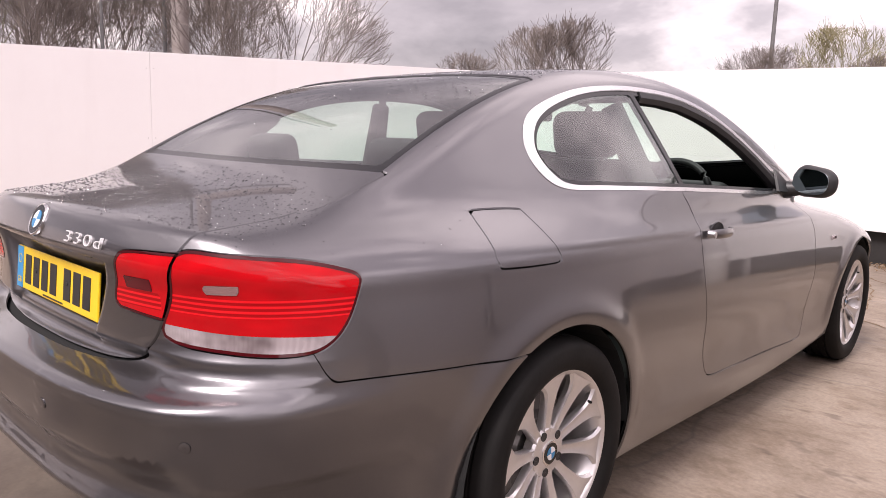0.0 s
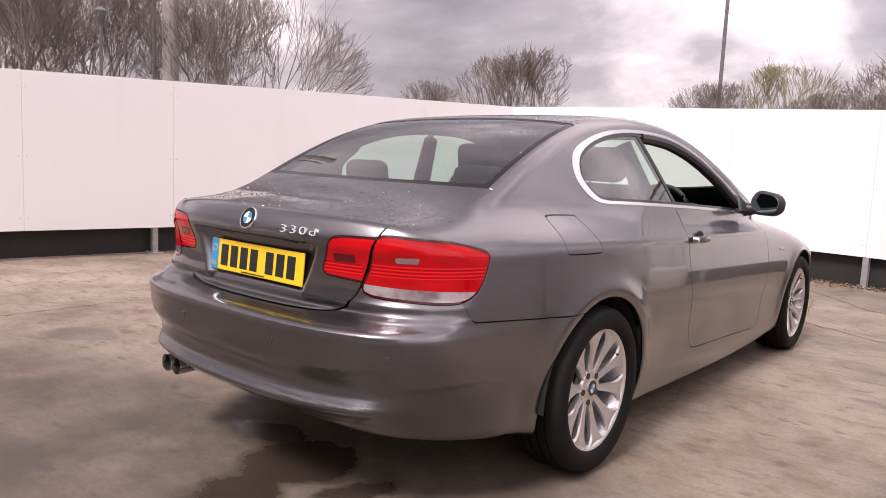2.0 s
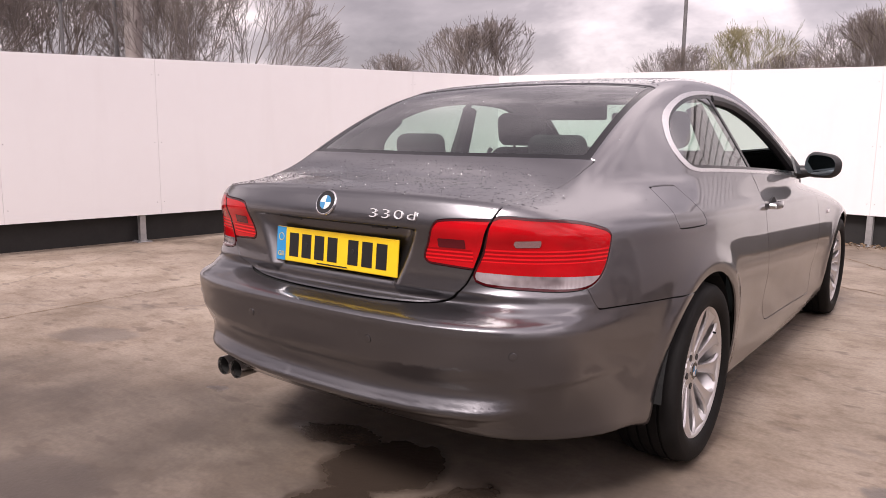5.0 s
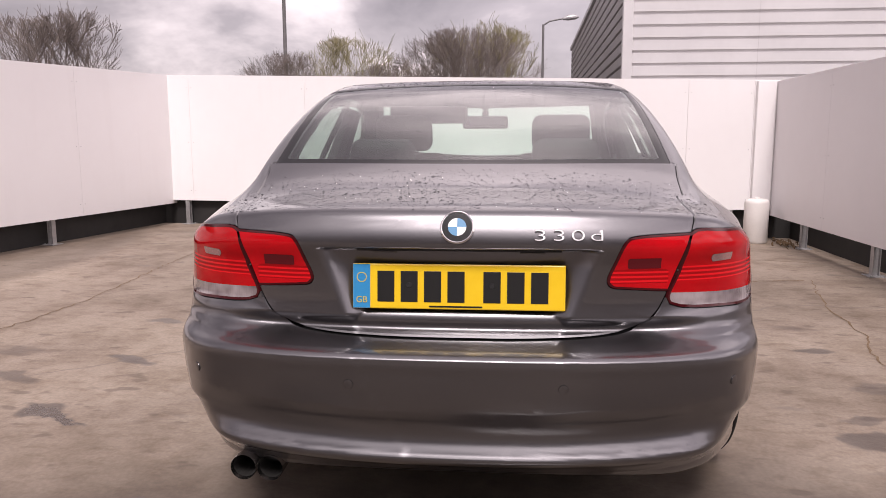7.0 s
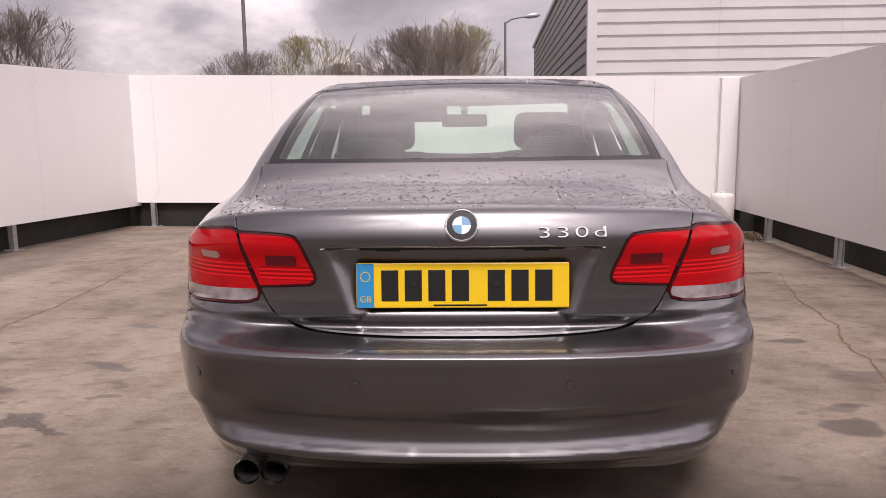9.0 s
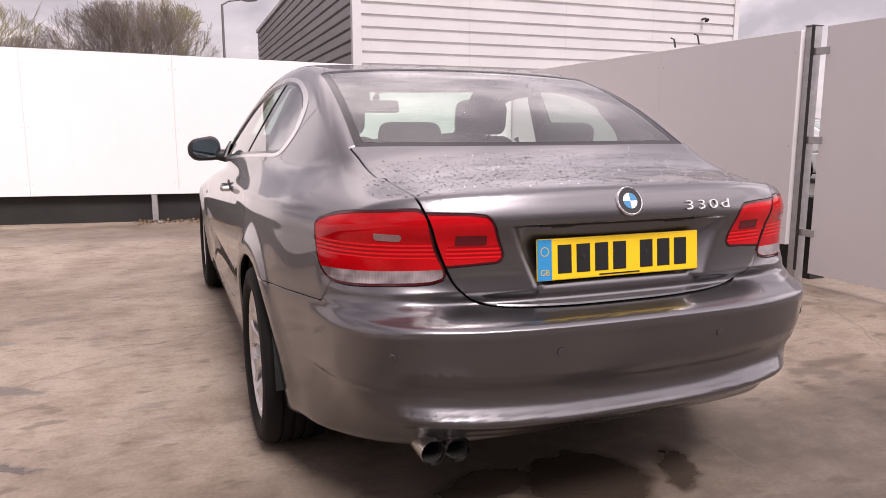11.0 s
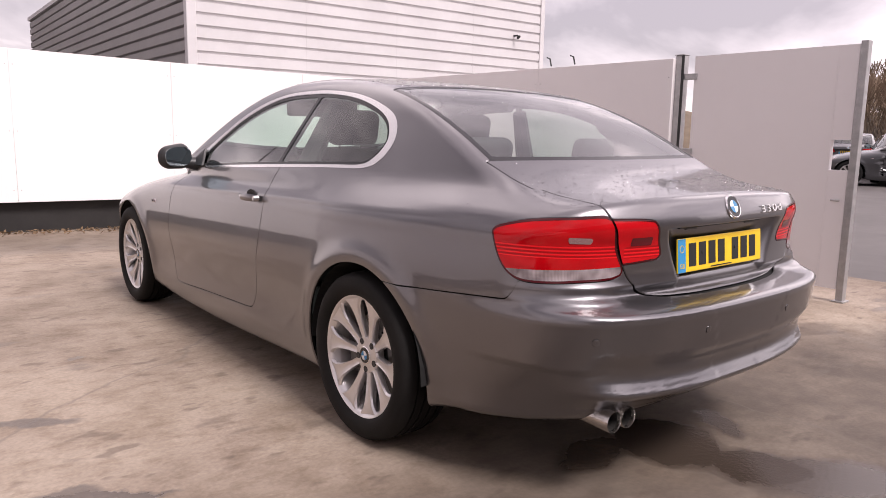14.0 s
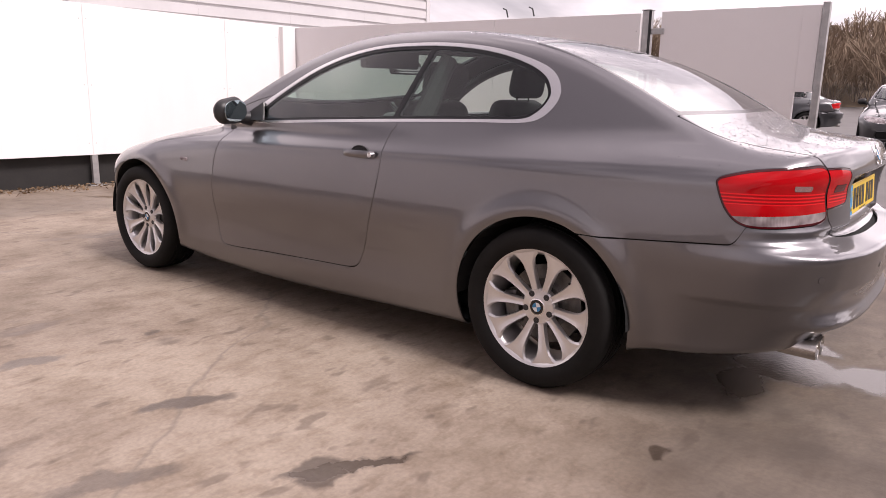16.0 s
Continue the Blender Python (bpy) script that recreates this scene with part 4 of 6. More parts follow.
def net(h):
    """Right half of the body as triangles: one vertex in each cell that the surface crosses."""
    def axis(lo, hi, fine):
        """Steps of h, finer within the spans given."""
        out = [lo]
        while out[-1] < hi:
            s = min([w for a, b, w in fine if a <= out[-1] < b] + [h])
            out.append(out[-1] + s)
        return np.array(out)

    xs = axis(-h / 2, 0.97, ((0.22, 0.365, 0.0065),))
    ys = axis(-1.12, 3.64, ((-1.12, -0.84, 0.009),))
    zs = axis(0.10, 1.46, ((0.33, 0.44, 0.009), (0.59, 0.73, 0.006), (0.73, 0.845, 0.009), (0.845, 0.875, 0.0045), (0.875, 0.905, 0.009), (0.945, 1.0, 0.007)))
    grid = np.stack(np.meshgrid(xs, ys, zs, indexing="ij"), -1)
    val = car_field(grid.reshape(-1, 3)).reshape(grid.shape[:3])
    neg = val < 0
    n = [len(xs) - 1, len(ys) - 1, len(zs) - 1]
    total, count = np.zeros((*n, 3)), np.zeros(n)
    for axis in range(3):
        lo, hi = [slice(None)] * 3, [slice(None)] * 3
        lo[axis], hi[axis] = slice(0, -1), slice(1, None)
        va, vb = val[tuple(lo)], val[tuple(hi)]
        cross = (va < 0) != (vb < 0)
        t = np.where(cross, va / np.where(cross, va - vb, 1), 0)
        pt = grid[tuple(lo)] + t[..., None] * (grid[tuple(hi)] - grid[tuple(lo)])
        o1, o2 = [k for k in range(3) if k != axis]
        for d1 in (0, 1):
            for d2 in (0, 1):
                s = [slice(None)] * 3
                s[axis] = slice(0, n[axis])
                s[o1], s[o2] = slice(d1, d1 + n[o1]), slice(d2, d2 + n[o2])
                c = cross[tuple(s)]
                total += np.where(c[..., None], pt[tuple(s)], 0)
                count += c
    used = count > 0
    index = np.full(n, -1)
    index[used] = np.arange(used.sum())
    verts = total[used] / count[used][:, None]
    layer = np.nonzero(used)[0]
    verts[layer == 0, 0] = 0
    tris = []
    for axis in range(3):
        lo, hi = [slice(None)] * 3, [slice(None)] * 3
        lo[axis], hi[axis] = slice(0, -1), slice(1, None)
        na, nb = neg[tuple(lo)], neg[tuple(hi)]
        ii = np.argwhere(na != nb)
        o1, o2 = [(1, 2), (2, 0), (0, 1)][axis]
        ok = (ii[:, o1] > 0) & (ii[:, o2] > 0) & (ii[:, o1] < n[o1]) & (ii[:, o2] < n[o2])
        ii = ii[ok]
        q = []
        for d1, d2 in ((0, 0), (1, 0), (1, 1), (0, 1)):
            j = ii.copy()
            j[:, o1] -= 1 - d1
            j[:, o2] -= 1 - d2
            q.append(index[j[:, 0], j[:, 1], j[:, 2]])
        q = np.stack(q, 1)
        q = q[(q >= 0).all(1)]
        flip = nb[tuple(ii.T)][: len(q)]
        q = np.where(flip[:, None], q[:, ::-1], q)
        tris += [q[:, [0, 1, 2]], q[:, [0, 2, 3]]]
    tris = np.concatenate(tris)
    verts = settle(verts, 4)
    return verts, tris


class Skin:
    """Triangles with a label each, which can be cut along the zero line of a function."""

    def __init__(self, verts, tris):
        self.v, self.t = verts, tris
        self.label = np.zeros(len(tris), int)
        self.names = ["body_shell"]

    def key(self, name):
        if name not in self.names:
            self.names.append(name)
        return self.names.index(name)

    def mid(self):
        return self.v[self.t].mean(1)

    def cut(self, f, where, name=None, over=("body_shell",)):
        """Split along f = 0 where where(points) holds; label the inside."""
        val = f(self.v)
        val = np.where(np.abs(val) < 1e-5, 1e-5, val)
        ok = where(self.mid()) & np.isin(self.label, [self.key(n) for n in over])
        s = val[self.t] < 0
        k = s.sum(1)
        mixed = ok & (k > 0) & (k < 3)
        idx = np.nonzero(mixed)[0]
        if len(idx):
            t, s, k = self.t[idx].copy(), s[idx].copy(), k[idx]
            lone = np.where(k == 1, s.argmax(1), (~s).argmax(1))
            rolled = np.stack([t[np.arange(len(t)), (lone + j) % 3] for j in range(3)], 1)
            e = np.concatenate([rolled[:, [0, 1]], rolled[:, [0, 2]]])
            key = np.sort(e, 1)
            uniq, inv = np.unique(key, axis=0, return_inverse=True)
            inv = inv.reshape(-1)
            a, b = self.v[uniq[:, 0]], self.v[uniq[:, 1]]
            fa, fb = val[uniq[:, 0]], val[uniq[:, 1]]
            r = np.clip(fa / (fa - fb), 0.02, 0.98)
            p = a + r[:, None] * (b - a)
            for _ in range(2):
                fp = f(p)
                left = (fp < 0) == (fa < 0)
                a, fa = np.where(left[:, None], p, a), np.where(left, fp, fa)
                b, fb = np.where(left[:, None], b, p), np.where(left, fb, fp)
                den = np.where(np.abs(fa - fb) < 1e-9, 1, fa - fb)
                r = np.clip(fa / den, 0, 1)
                p = a + r[:, None] * (b - a)
            p = settle(p, 1)
            base = len(self.v)
            self.v = np.concatenate([self.v, p])
            n1, n2 = base + inv[: len(t)], base + inv[len(t):]
            lab = self.label[idx]
            tip = np.stack([rolled[:, 0], n1, n2], 1)
            q1 = np.stack([n1, rolled[:, 1], rolled[:, 2]], 1)
            q2 = np.stack([n1, rolled[:, 2], n2], 1)
            inside_tip = k == 1
            keep = np.ones(len(self.t), bool)
            keep[idx] = False
            self.t = np.concatenate([self.t[keep], tip, q1, q2])
            self.label = np.concatenate([self.label[keep], lab, lab, lab])
            ins = np.concatenate([(val[self.t[: keep.sum()]] < 0).all(1), inside_tip, ~inside_tip, ~inside_tip])
        else:
            ins = (val[self.t] < 0).all(1)
        if name:
            ok = where(self.mid()) & np.isin(self.label, [self.key(n) for n in over])
            self.label[ins & ok] = self.key(name)

    def seam(self, f, where, name, over=("body_shell",), half=0.0028, gap="gap"):
        self.cut(lambda p: f(p) - half, where, "fresh_gap", over)
        self.cut(lambda p: f(p) + half, where, name, ("fresh_gap",))
        self.label[self.label == self.key("fresh_gap")] = self.key(gap)

    def mesh(self, names, sides=(1, -1), offset=0.0, flange=0.007):
        """Verts, faces and normals of the labelled faces, on one or both sides, with edges turned inwards."""
        pick = np.isin(self.label, [self.key(n) for n in names])
        t = self.t[pick]
        ids, t = np.unique(t, return_inverse=True)
        t = t.reshape(-1, 3)
        v = self.v[ids]
        g = gradient(v)
        g[v[:, 0] < 1e-6, 0] = 0
        nrm = g / np.maximum(np.linalg.norm(g, axis=1), 1e-9)[:, None]
        v = v + nrm * offset
        if flange:
            e = np.concatenate([t[:, [0, 1]], t[:, [1, 2]], t[:, [2, 0]]])
            key = np.sort(e, 1)
            uniq, first, cnt = np.unique(key, axis=0, return_index=True, return_counts=True)
            rim = e[first[cnt == 1]]
            rim = rim[~((v[rim[:, 0], 0] < 1e-6) & (v[rim[:, 1], 0] < 1e-6))]
            rid, rr = np.unique(rim, return_inverse=True)
            rr = rr.reshape(-1, 2)
            base = len(v)
            edge_n = nrm[rid]
            v = np.concatenate([v, v[rid] - edge_n * 0.0015, v[rid] - edge_n * flange])
            nrm = np.concatenate([nrm, edge_n, edge_n])
            b1, b2 = base + rr, base + len(rid) + rr
            t = np.concatenate([t, np.stack([rim[:, 1], rim[:, 0], b1[:, 0]], 1), np.stack([rim[:, 1], b1[:, 0], b1[:, 1]], 1),
                                np.stack([b1[:, 1], b1[:, 0], b2[:, 0]], 1), np.stack([b1[:, 1], b2[:, 0], b2[:, 1]], 1)])
        vs, ts, ns = [], [], []
        for s in sides:
            base = sum(len(x) for x in vs)
            m = np.array([s, 1, 1])
            vs.append(v * m)
            ns.append(nrm * m)
            ts.append((t if s > 0 else t[:, ::-1]) + base)
        return np.concatenate(vs), np.concatenate(ts), np.concatenate(ns)


skin = Skin(*net(0.0175))
anywhere = lambda p: p[:, 1] > -9
flank = lambda p: (p[:, 0] > 0.35) & (p[:, 1] > -0.55)
tail = lambda p: p[:, 1] < -0.30

# wheel openings
for cy in (0.0, WHEELBASE):
    skin.cut(lambda p: np.maximum(np.hypot(p[:, 1] - cy, p[:, 2] - 0.305) - 0.368, 0.42 - p[:, 0]), lambda p: (p[:, 0] > 0.36) & (p[:, 2] < 0.8), "opening")

# side windows: bright surround, black seal, glass and pillar
DLO = rounded([(1.90, 0.922), (1.72, 0.930), (1.3, 0.953), (0.79, 0.979), (0.35, 0.997), (0.155, 1.004), (0.078, 1.03), (0.039, 1.085), (0.043, 1.14), (0.093, 1.20), (0.197, 1.245), (0.365, 1.288), (0.55, 1.311),
               (0.75, 1.3195), (1.0, 1.311), (1.21, 1.274), (1.405, 1.206), (1.595, 1.100), (1.76, 1.003)], 4)
DLI = rounded([(1.84, 0.936), (1.72, 0.942), (1.3, 0.965), (0.79, 0.991), (0.35, 1.009), (0.168, 1.017), (0.108, 1.045), (0.077, 1.09), (0.080, 1.13), (0.122, 1.182), (0.212, 1.228), (0.37, 1.272), (0.55, 1.297),
               (0.75, 1.306), (1.0, 1.298), (1.20, 1.262), (1.39, 1.195), (1.57, 1.095), (1.72, 0.995)], 4)
skin.cut(lambda p: poly_sdf(p[:, 1], p[:, 2], DLO), flank, "window_surround")
skin.cut(lambda p: poly_sdf(p[:, 1], p[:, 2], DLI), flank, "window_seal", ("window_surround",))
pillar_at = lambda p: p[:, 1] - (0.79 - 0.26 * (p[:, 2] - 0.98))
skin.cut(lambda p: np.maximum(poly_sdf(p[:, 1], p[:, 2], DLI) + 0.013, -(pillar_at(p) - 0.012)), flank, "door_glass", ("window_seal",))
skin.cut(lambda p: np.maximum(poly_sdf(p[:, 1], p[:, 2], DLI) + 0.013, pillar_at(p) + 0.014), flank, "quarter_glass", ("window_seal",))

# rear window and windscreen
rear_glass = lambda p: np.maximum(np.maximum(p[:, 1] - (0.30 - 0.24 * p[:, 0] ** 2), (-0.443 + 0.10 * p[:, 0] ** 2) - p[:, 1]), p[:, 0] - (0.588 - 0.055 * (p[:, 1] + 0.05)))
on_top = lambda p: (p[:, 2] > 1.0) & (p[:, 1] < 0.5)
skin.cut(rear_glass, on_top, "rear_glass_band")
skin.cut(lambda p: rear_glass(p) + 0.028, on_top, "rear_glass", ("rear_glass_band",))
screen = lambda p: np.maximum(np.maximum((1.36 - 0.22 * p[:, 0] ** 2) - p[:, 1], p[:, 1] - (2.02 - 0.30 * p[:, 0] ** 2)), p[:, 0] - (0.585 + 0.17 * (p[:, 1] - 1.36)))
skin.cut(screen, lambda p: (p[:, 1] > 1.0) & (p[:, 2] > 0.9), "screen_band")
skin.cut(lambda p: screen(p) + 0.03, lambda p: (p[:, 1] > 1.0) & (p[:, 2] > 0.9), "windscreen", ("screen_band",))

# tail lamps, wrapped round the corner
LAMP = rounded([(-0.325, 0.903), (-0.18, 0.907), (0.0, 0.897), (0.12, 0.878), (0.168, 0.862), (0.172, 0.835), (0.14, 0.765), (0.085, 0.722), (0.0, 0.709), (-0.18, 0.713), (-0.375, 0.727), (-0.352, 0.81)], 4)
LENS = rounded([(0.70, 0.905), (0.55, 0.902), (0.43, 0.897), (0.395, 0.882), (0.372, 0.83), (0.357, 0.79), (0.368, 0.770), (0.41, 0.765), (0.55, 0.757), (0.70, 0.755)], 4)
lamp_f = lambda p: poly_sdf(p[:, 0] + p[:, 1], p[:, 2], LAMP)
LID = rounded([(-0.2, 0.649), (0.0, 0.648), (0.20, 0.649), (0.36, 0.655), (0.43, 0.669), (0.475, 0.705), (0.50, 0.745), (0.53, 0.82), (0.558, 0.90), (0.577, 0.96), (0.583, 1.02), (0.583, 1.3), (0.0, 1.32), (-0.4, 1.3), (-0.5, 1.0), (-0.4, 0.68)], 4)
lid_f = lambda p: np.maximum(poly_sdf(p[:, 0] - np.where(p[:, 2] > 0.97, 0.07 * np.clip(p[:, 1] + 0.88, 0, 1), 0), p[:, 2], LID), p[:, 1] - (-0.437 + 0.10 * p[:, 0] ** 2))
skin.seam(lid_f, tail, "boot_lid", half=0.0034)
skin.seam(lamp_f, lambda p: (p[:, 1] < -0.4) & (p[:, 0] > 0.3), "tail_lamp", half=0.0015)
skin.seam(lambda p: poly_sdf(p[:, 0], p[:, 2], LENS), lambda p: (p[:, 1] < -0.6) & (p[:, 0] > 0.3), "lid_lamp", ("boot_lid",), half=0.0015)
skin.cut(lambda p: lamp_f(p) + 0.0075, lambda p: p[:, 1] < -0.4, "lamp_inner", ("tail_lamp",))
skin.cut(lambda p: p[:, 2] - (0.748 - 0.02 * (p[:, 0] + p[:, 1])), lambda p: p[:, 1] < -0.4, "lamp_clear", ("lamp_inner",))
skin.cut(lambda p: np.abs(p[:, 2] - 0.803) - 0.0185, lambda p: p[:, 1] < -0.4, "lamp_rib", ("lamp_inner",))
skin.cut(lambda p: poly_sdf(p[:, 0], p[:, 2], LENS) + 0.0065, lambda p: (p[:, 1] < -0.6) & (p[:, 0] > 0.3), "lid_lamp_inner", ("lid_lamp",))
skin.cut(lambda p: np.maximum(np.abs(p[:, 2] - 0.798) - 0.0175, p[:, 0] - 0.505), lambda p: p[:, 1] < -0.6, "lid_lamp_rib", ("lid_lamp_inner",))
skin.cut(lambda p: poly_sdf(p[:, 0] + p[:, 1], p[:, 2], [(-0.245, 0.846), (-0.145, 0.848), (-0.145, 0.830), (-0.245, 0.828)]), lambda p: p[:, 1] < -0.4, "lamp_window", ("lamp_inner", "lamp_rib"))
skin.cut(lambda p: poly_sdf(p[:, 0], p[:, 2], [(0.405, 0.842), (0.485, 0.842), (0.485, 0.817), (0.405, 0.817)]), lambda p: p[:, 1] < -0.6, "lid_lamp_window", ("lid_lamp_inner", "lid_lamp_rib"))

# rear bumper, door, fuel flap, bonnet
bump_top = lambda p: p[:, 2] - (0.632 + 0.045 * np.clip(-p[:, 1] - 0.25, 0, 1) + 0.10 * step(-p[:, 1], 0.655, 0.735) ** 1.5)
skin.seam(lambda p: np.maximum(bump_top(p), p[:, 1] + 0.10), lambda p: p[:, 1] < -0.05, "rear_bumper")
DOOR = rounded([(0.800, 1.02), (0.797, 0.90), (0.808, 0.76), (0.842, 0.60), (0.888, 0.46), (0.925, 0.37), (0.955, 0.325), (1.01, 0.306), (1.2, 0.298), (1.6, 0.282), (1.92, 0.268), (1.99, 0.29), (2.02, 0.40), (2.02, 0.62), (1.985, 0.80), (1.93, 0.93), (1.85, 1.02), (1.4, 1.1)], 4)
skin.seam(lambda p: poly_sdf(p[:, 1], p[:, 2], DOOR), flank, "door")
FLAP = rounded([(-0.243, 0.955), (-0.226, 0.967), (-0.092, 0.965), (-0.066, 0.952), (-0.027, 0.868), (-0.022, 0.848), (-0.040, 0.836), (-0.225, 0.840), (-0.246, 0.851), (-0.253, 0.878)], 4)
skin.seam(lambda p: poly_sdf(p[:, 1], p[:, 2], FLAP), lambda p: (p[:, 0] > 0.6) & (np.abs(p[:, 1] + 0.2) < 0.3), "fuel_flap", half=0.0025, gap="flap_gap")
skin.seam(lambda p: np.maximum(2.08 - 0.22 * p[:, 0] ** 2 - p[:, 1], p[:, 0] - (0.64 - 0.10 * (p[:, 1] - 2.1))), lambda p: (p[:, 1] > 1.8) & (p[:, 2] > 0.7), "bonnet")
# nose: headlamps, grille and lower intake
nose = lambda p: p[:, 1] > 2.9
skin.cut(lambda p: poly_sdf(p[:, 0], p[:, 2], rounded([(0.36, 0.575), (0.38, 0.655), (0.55, 0.69), (0.74, 0.71), (0.79, 0.67), (0.70, 0.60), (0.5, 0.575)], 3)), nose, "headlamp")
skin.cut(lambda p: poly_sdf(p[:, 0], p[:, 2], rounded([(0.025, 0.53), (0.02, 0.635), (0.09, 0.655), (0.24, 0.645), (0.26, 0.60), (0.21, 0.53), (0.12, 0.515)], 3)), nose, "grille", ("body_shell", "bonnet"))
skin.cut(lambda p: np.maximum(np.abs(p[:, 2] - 0.34) - 0.07, p[:, 0] - 0.55 + 0.4 * np.abs(p[:, 2] - 0.34)), nose, "intake")


# ---------------------------------------------------------------- the coupe
LABEL = "graphite grey two-door coupe, wet with rain, parked on concrete"
car = thing("coupe", LABEL, "car")


def skin_part(name, names, mat, parent, sides=(1, -1), offset=0.0, flange=0.007, label=""):
    v, f, n = skin.mesh(names, sides, offset, flange)
    return part(name, mesh_from(name, v, f, mat, n), None, parent, label)


shell = skin_part("body_shell", ["body_shell"], PAINT, car)
bumper = skin_part("rear_bumper", ["rear_bumper"], PAINT, car)
lid = skin_part("boot_lid", ["boot_lid"], PAINT, car)
bonnet = skin_part("bonnet", ["bonnet"], PAINT, car)
v, f, n = skin.mesh([x for x in skin.names if x not in ("opening", "window_surround", "window_seal", "door_glass", "quarter_glass", "rear_glass_band", "rear_glass", "screen_band", "windscreen")], offset=-0.016, flange=0)
def thinner(me, ratio):
    """A copy of a mesh with fewer faces."""
    tmp = bpy.data.objects.new("thin", me)
    scene.collection.objects.link(tmp)
    mod = tmp.modifiers.new("thin", "DECIMATE")
    mod.ratio = ratio
    out = bpy.data.meshes.new_from_object(tmp.evaluated_get(bpy.context.evaluated_depsgraph_get()))
    bpy.data.objects.remove(tmp)
    return out


part("inner_shell", thinner(mesh_from("inner_shell", v, f, SHELL, n), 0.2), None, car, "black inner lining")
fuel = skin_part("fuel_flap", ["fuel_flap"], PAINT, car, (1,))
skin_part("quarter_panel", ["fuel_flap", "flap_gap"], PAINT, car, (-1,), flange=0)
skin_part("grille", ["grille"], TRIM, car, offset=-0.006, flange=0.01)
skin_part("intake", ["intake"], TRIM, car, offset=-0.02, flange=0.01)
for s in (1, -1):
    skin_part("headlamp", ["headlamp"], CLEAR_LENS, car, (s,), 0.0, 0.01)
rear_window = skin_part("rear_window", ["rear_glass"], GLASS, car, offset=-0.004, flange=0)
skin_part("rear_window_band", ["rear_glass_band"], GLOSS_BLACK, rear_window, offset=-0.003, flange=0.01)
windscreen = skin_part("windscreen", ["windscreen"], GLASS, car, offset=-0.004, flange=0)
skin_part("windscreen_band", ["screen_band"], GLOSS_BLACK, windscreen, offset=-0.002, flange=0.01)
for s in (1, -1):
    door = skin_part("door", ["door"], PAINT, car, (s,), label="grey door with its window lowered" if s > 0 else "grey door with its window closed")
    skin_part("window_surround", ["window_surround"], CHROME, car, (s,), 0.002, 0.012, "satin chrome window surround")
    skin_part("window_seal", ["window_seal"], GLOSS_BLACK, car, (s,), -0.003, 0.02)
    if s < 0:
        skin_part("door_glass", ["door_glass"], GLASS, door, (s,), -0.008, 0)
    skin_part("quarter_glass", ["quarter_glass"], GLASS, car, (s,), -0.006, 0)
    lamp = skin_part("tail_lamp", ["tail_lamp"], RED_RIM, car, (s,), 0.001, 0.012, "red tail lamp cluster with a clear lower strip")
    skin_part("red_lens", ["lamp_inner"], RED, lamp, (s,), 0.0, 0)
    skin_part("ribbed_lens", ["lamp_rib"], RED_RIB, lamp, (s,), 0.0, 0)
    skin_part("clear_strip", ["lamp_clear"], CLEAR_LENS, lamp, (s,), 0.0, 0)
    skin_part("reflector", ["lamp_window"], REFLECTOR, lamp, (s,), 0.001, 0)
    inner = skin_part("lid_lamp", ["lid_lamp"], RED_RIM, car, (s,), 0.001, 0.012, "red inner lamp in the boot lid")
    skin_part("red_lens", ["lid_lamp_inner"], RED_LID, inner, (s,), 0.0, 0)
    skin_part("ribbed_lens", ["lid_lamp_rib"], RED_RIB, inner, (s,), 0.0, 0)
    skin_part("reflector", ["lid_lamp_window"], REFLECTOR_DARK, inner, (s,), 0.001, 0)


def on_skin(x, y, z, axis, rounds=30):
    """Slide a point along one axis onto the body."""
    p = np.array([[x, y, z]], float)
    i = "xyz".index(axis)
    e = np.zeros(3)
    e[i] = 1e-3
    for _ in range(rounds):
        fv = car_field(p)
        g = (car_field(p + e) - car_field(p - e)) / 2e-3
        p[:, i] -= np.clip(fv / np.where(np.abs(g) < 0.2, 0.2 * np.sign(g + 1e-9), g), -0.03, 0.03)
    g = gradient(p)[0]
    return Vector(p[0]), Vector(g / np.linalg.norm(g))


# wheel wells and underside
for s in (1, -1):
    for cy in (0.0, WHEELBASE):
        bm = bmesh.new()
        rings = []
        for x in (0.50, 0.865):
            rings.append([bm.verts.new((s * x, cy + 0.372 * math.cos(radians(a)), 0.305 + 0.372 * math.sin(radians(a)))) for a in range(0, 181, 10)])
        for i in range(len(rings[0]) - 1):
            bm.faces.new((rings[0][i], rings[0][i + 1], rings[1][i + 1], rings[1][i]))
        bm.faces.new(rings[0])
        part("wheel_well", bm, SHELL, car, "black wheel well lining")
part("underbody", box((-0.74, -0.36, 0.20), (0.74, 3.3, 0.34), 0.03), SHELL, car)
part("rear_tray", box((-0.60, -0.88, 0.315), (0.60, -0.37, 0.40), 0.02), SHELL, car)
part("axle", tube([(-0.7, 0, AXLE_Z), (0.7, 0, AXLE_Z)], 0.05, 10), SHELL, car)


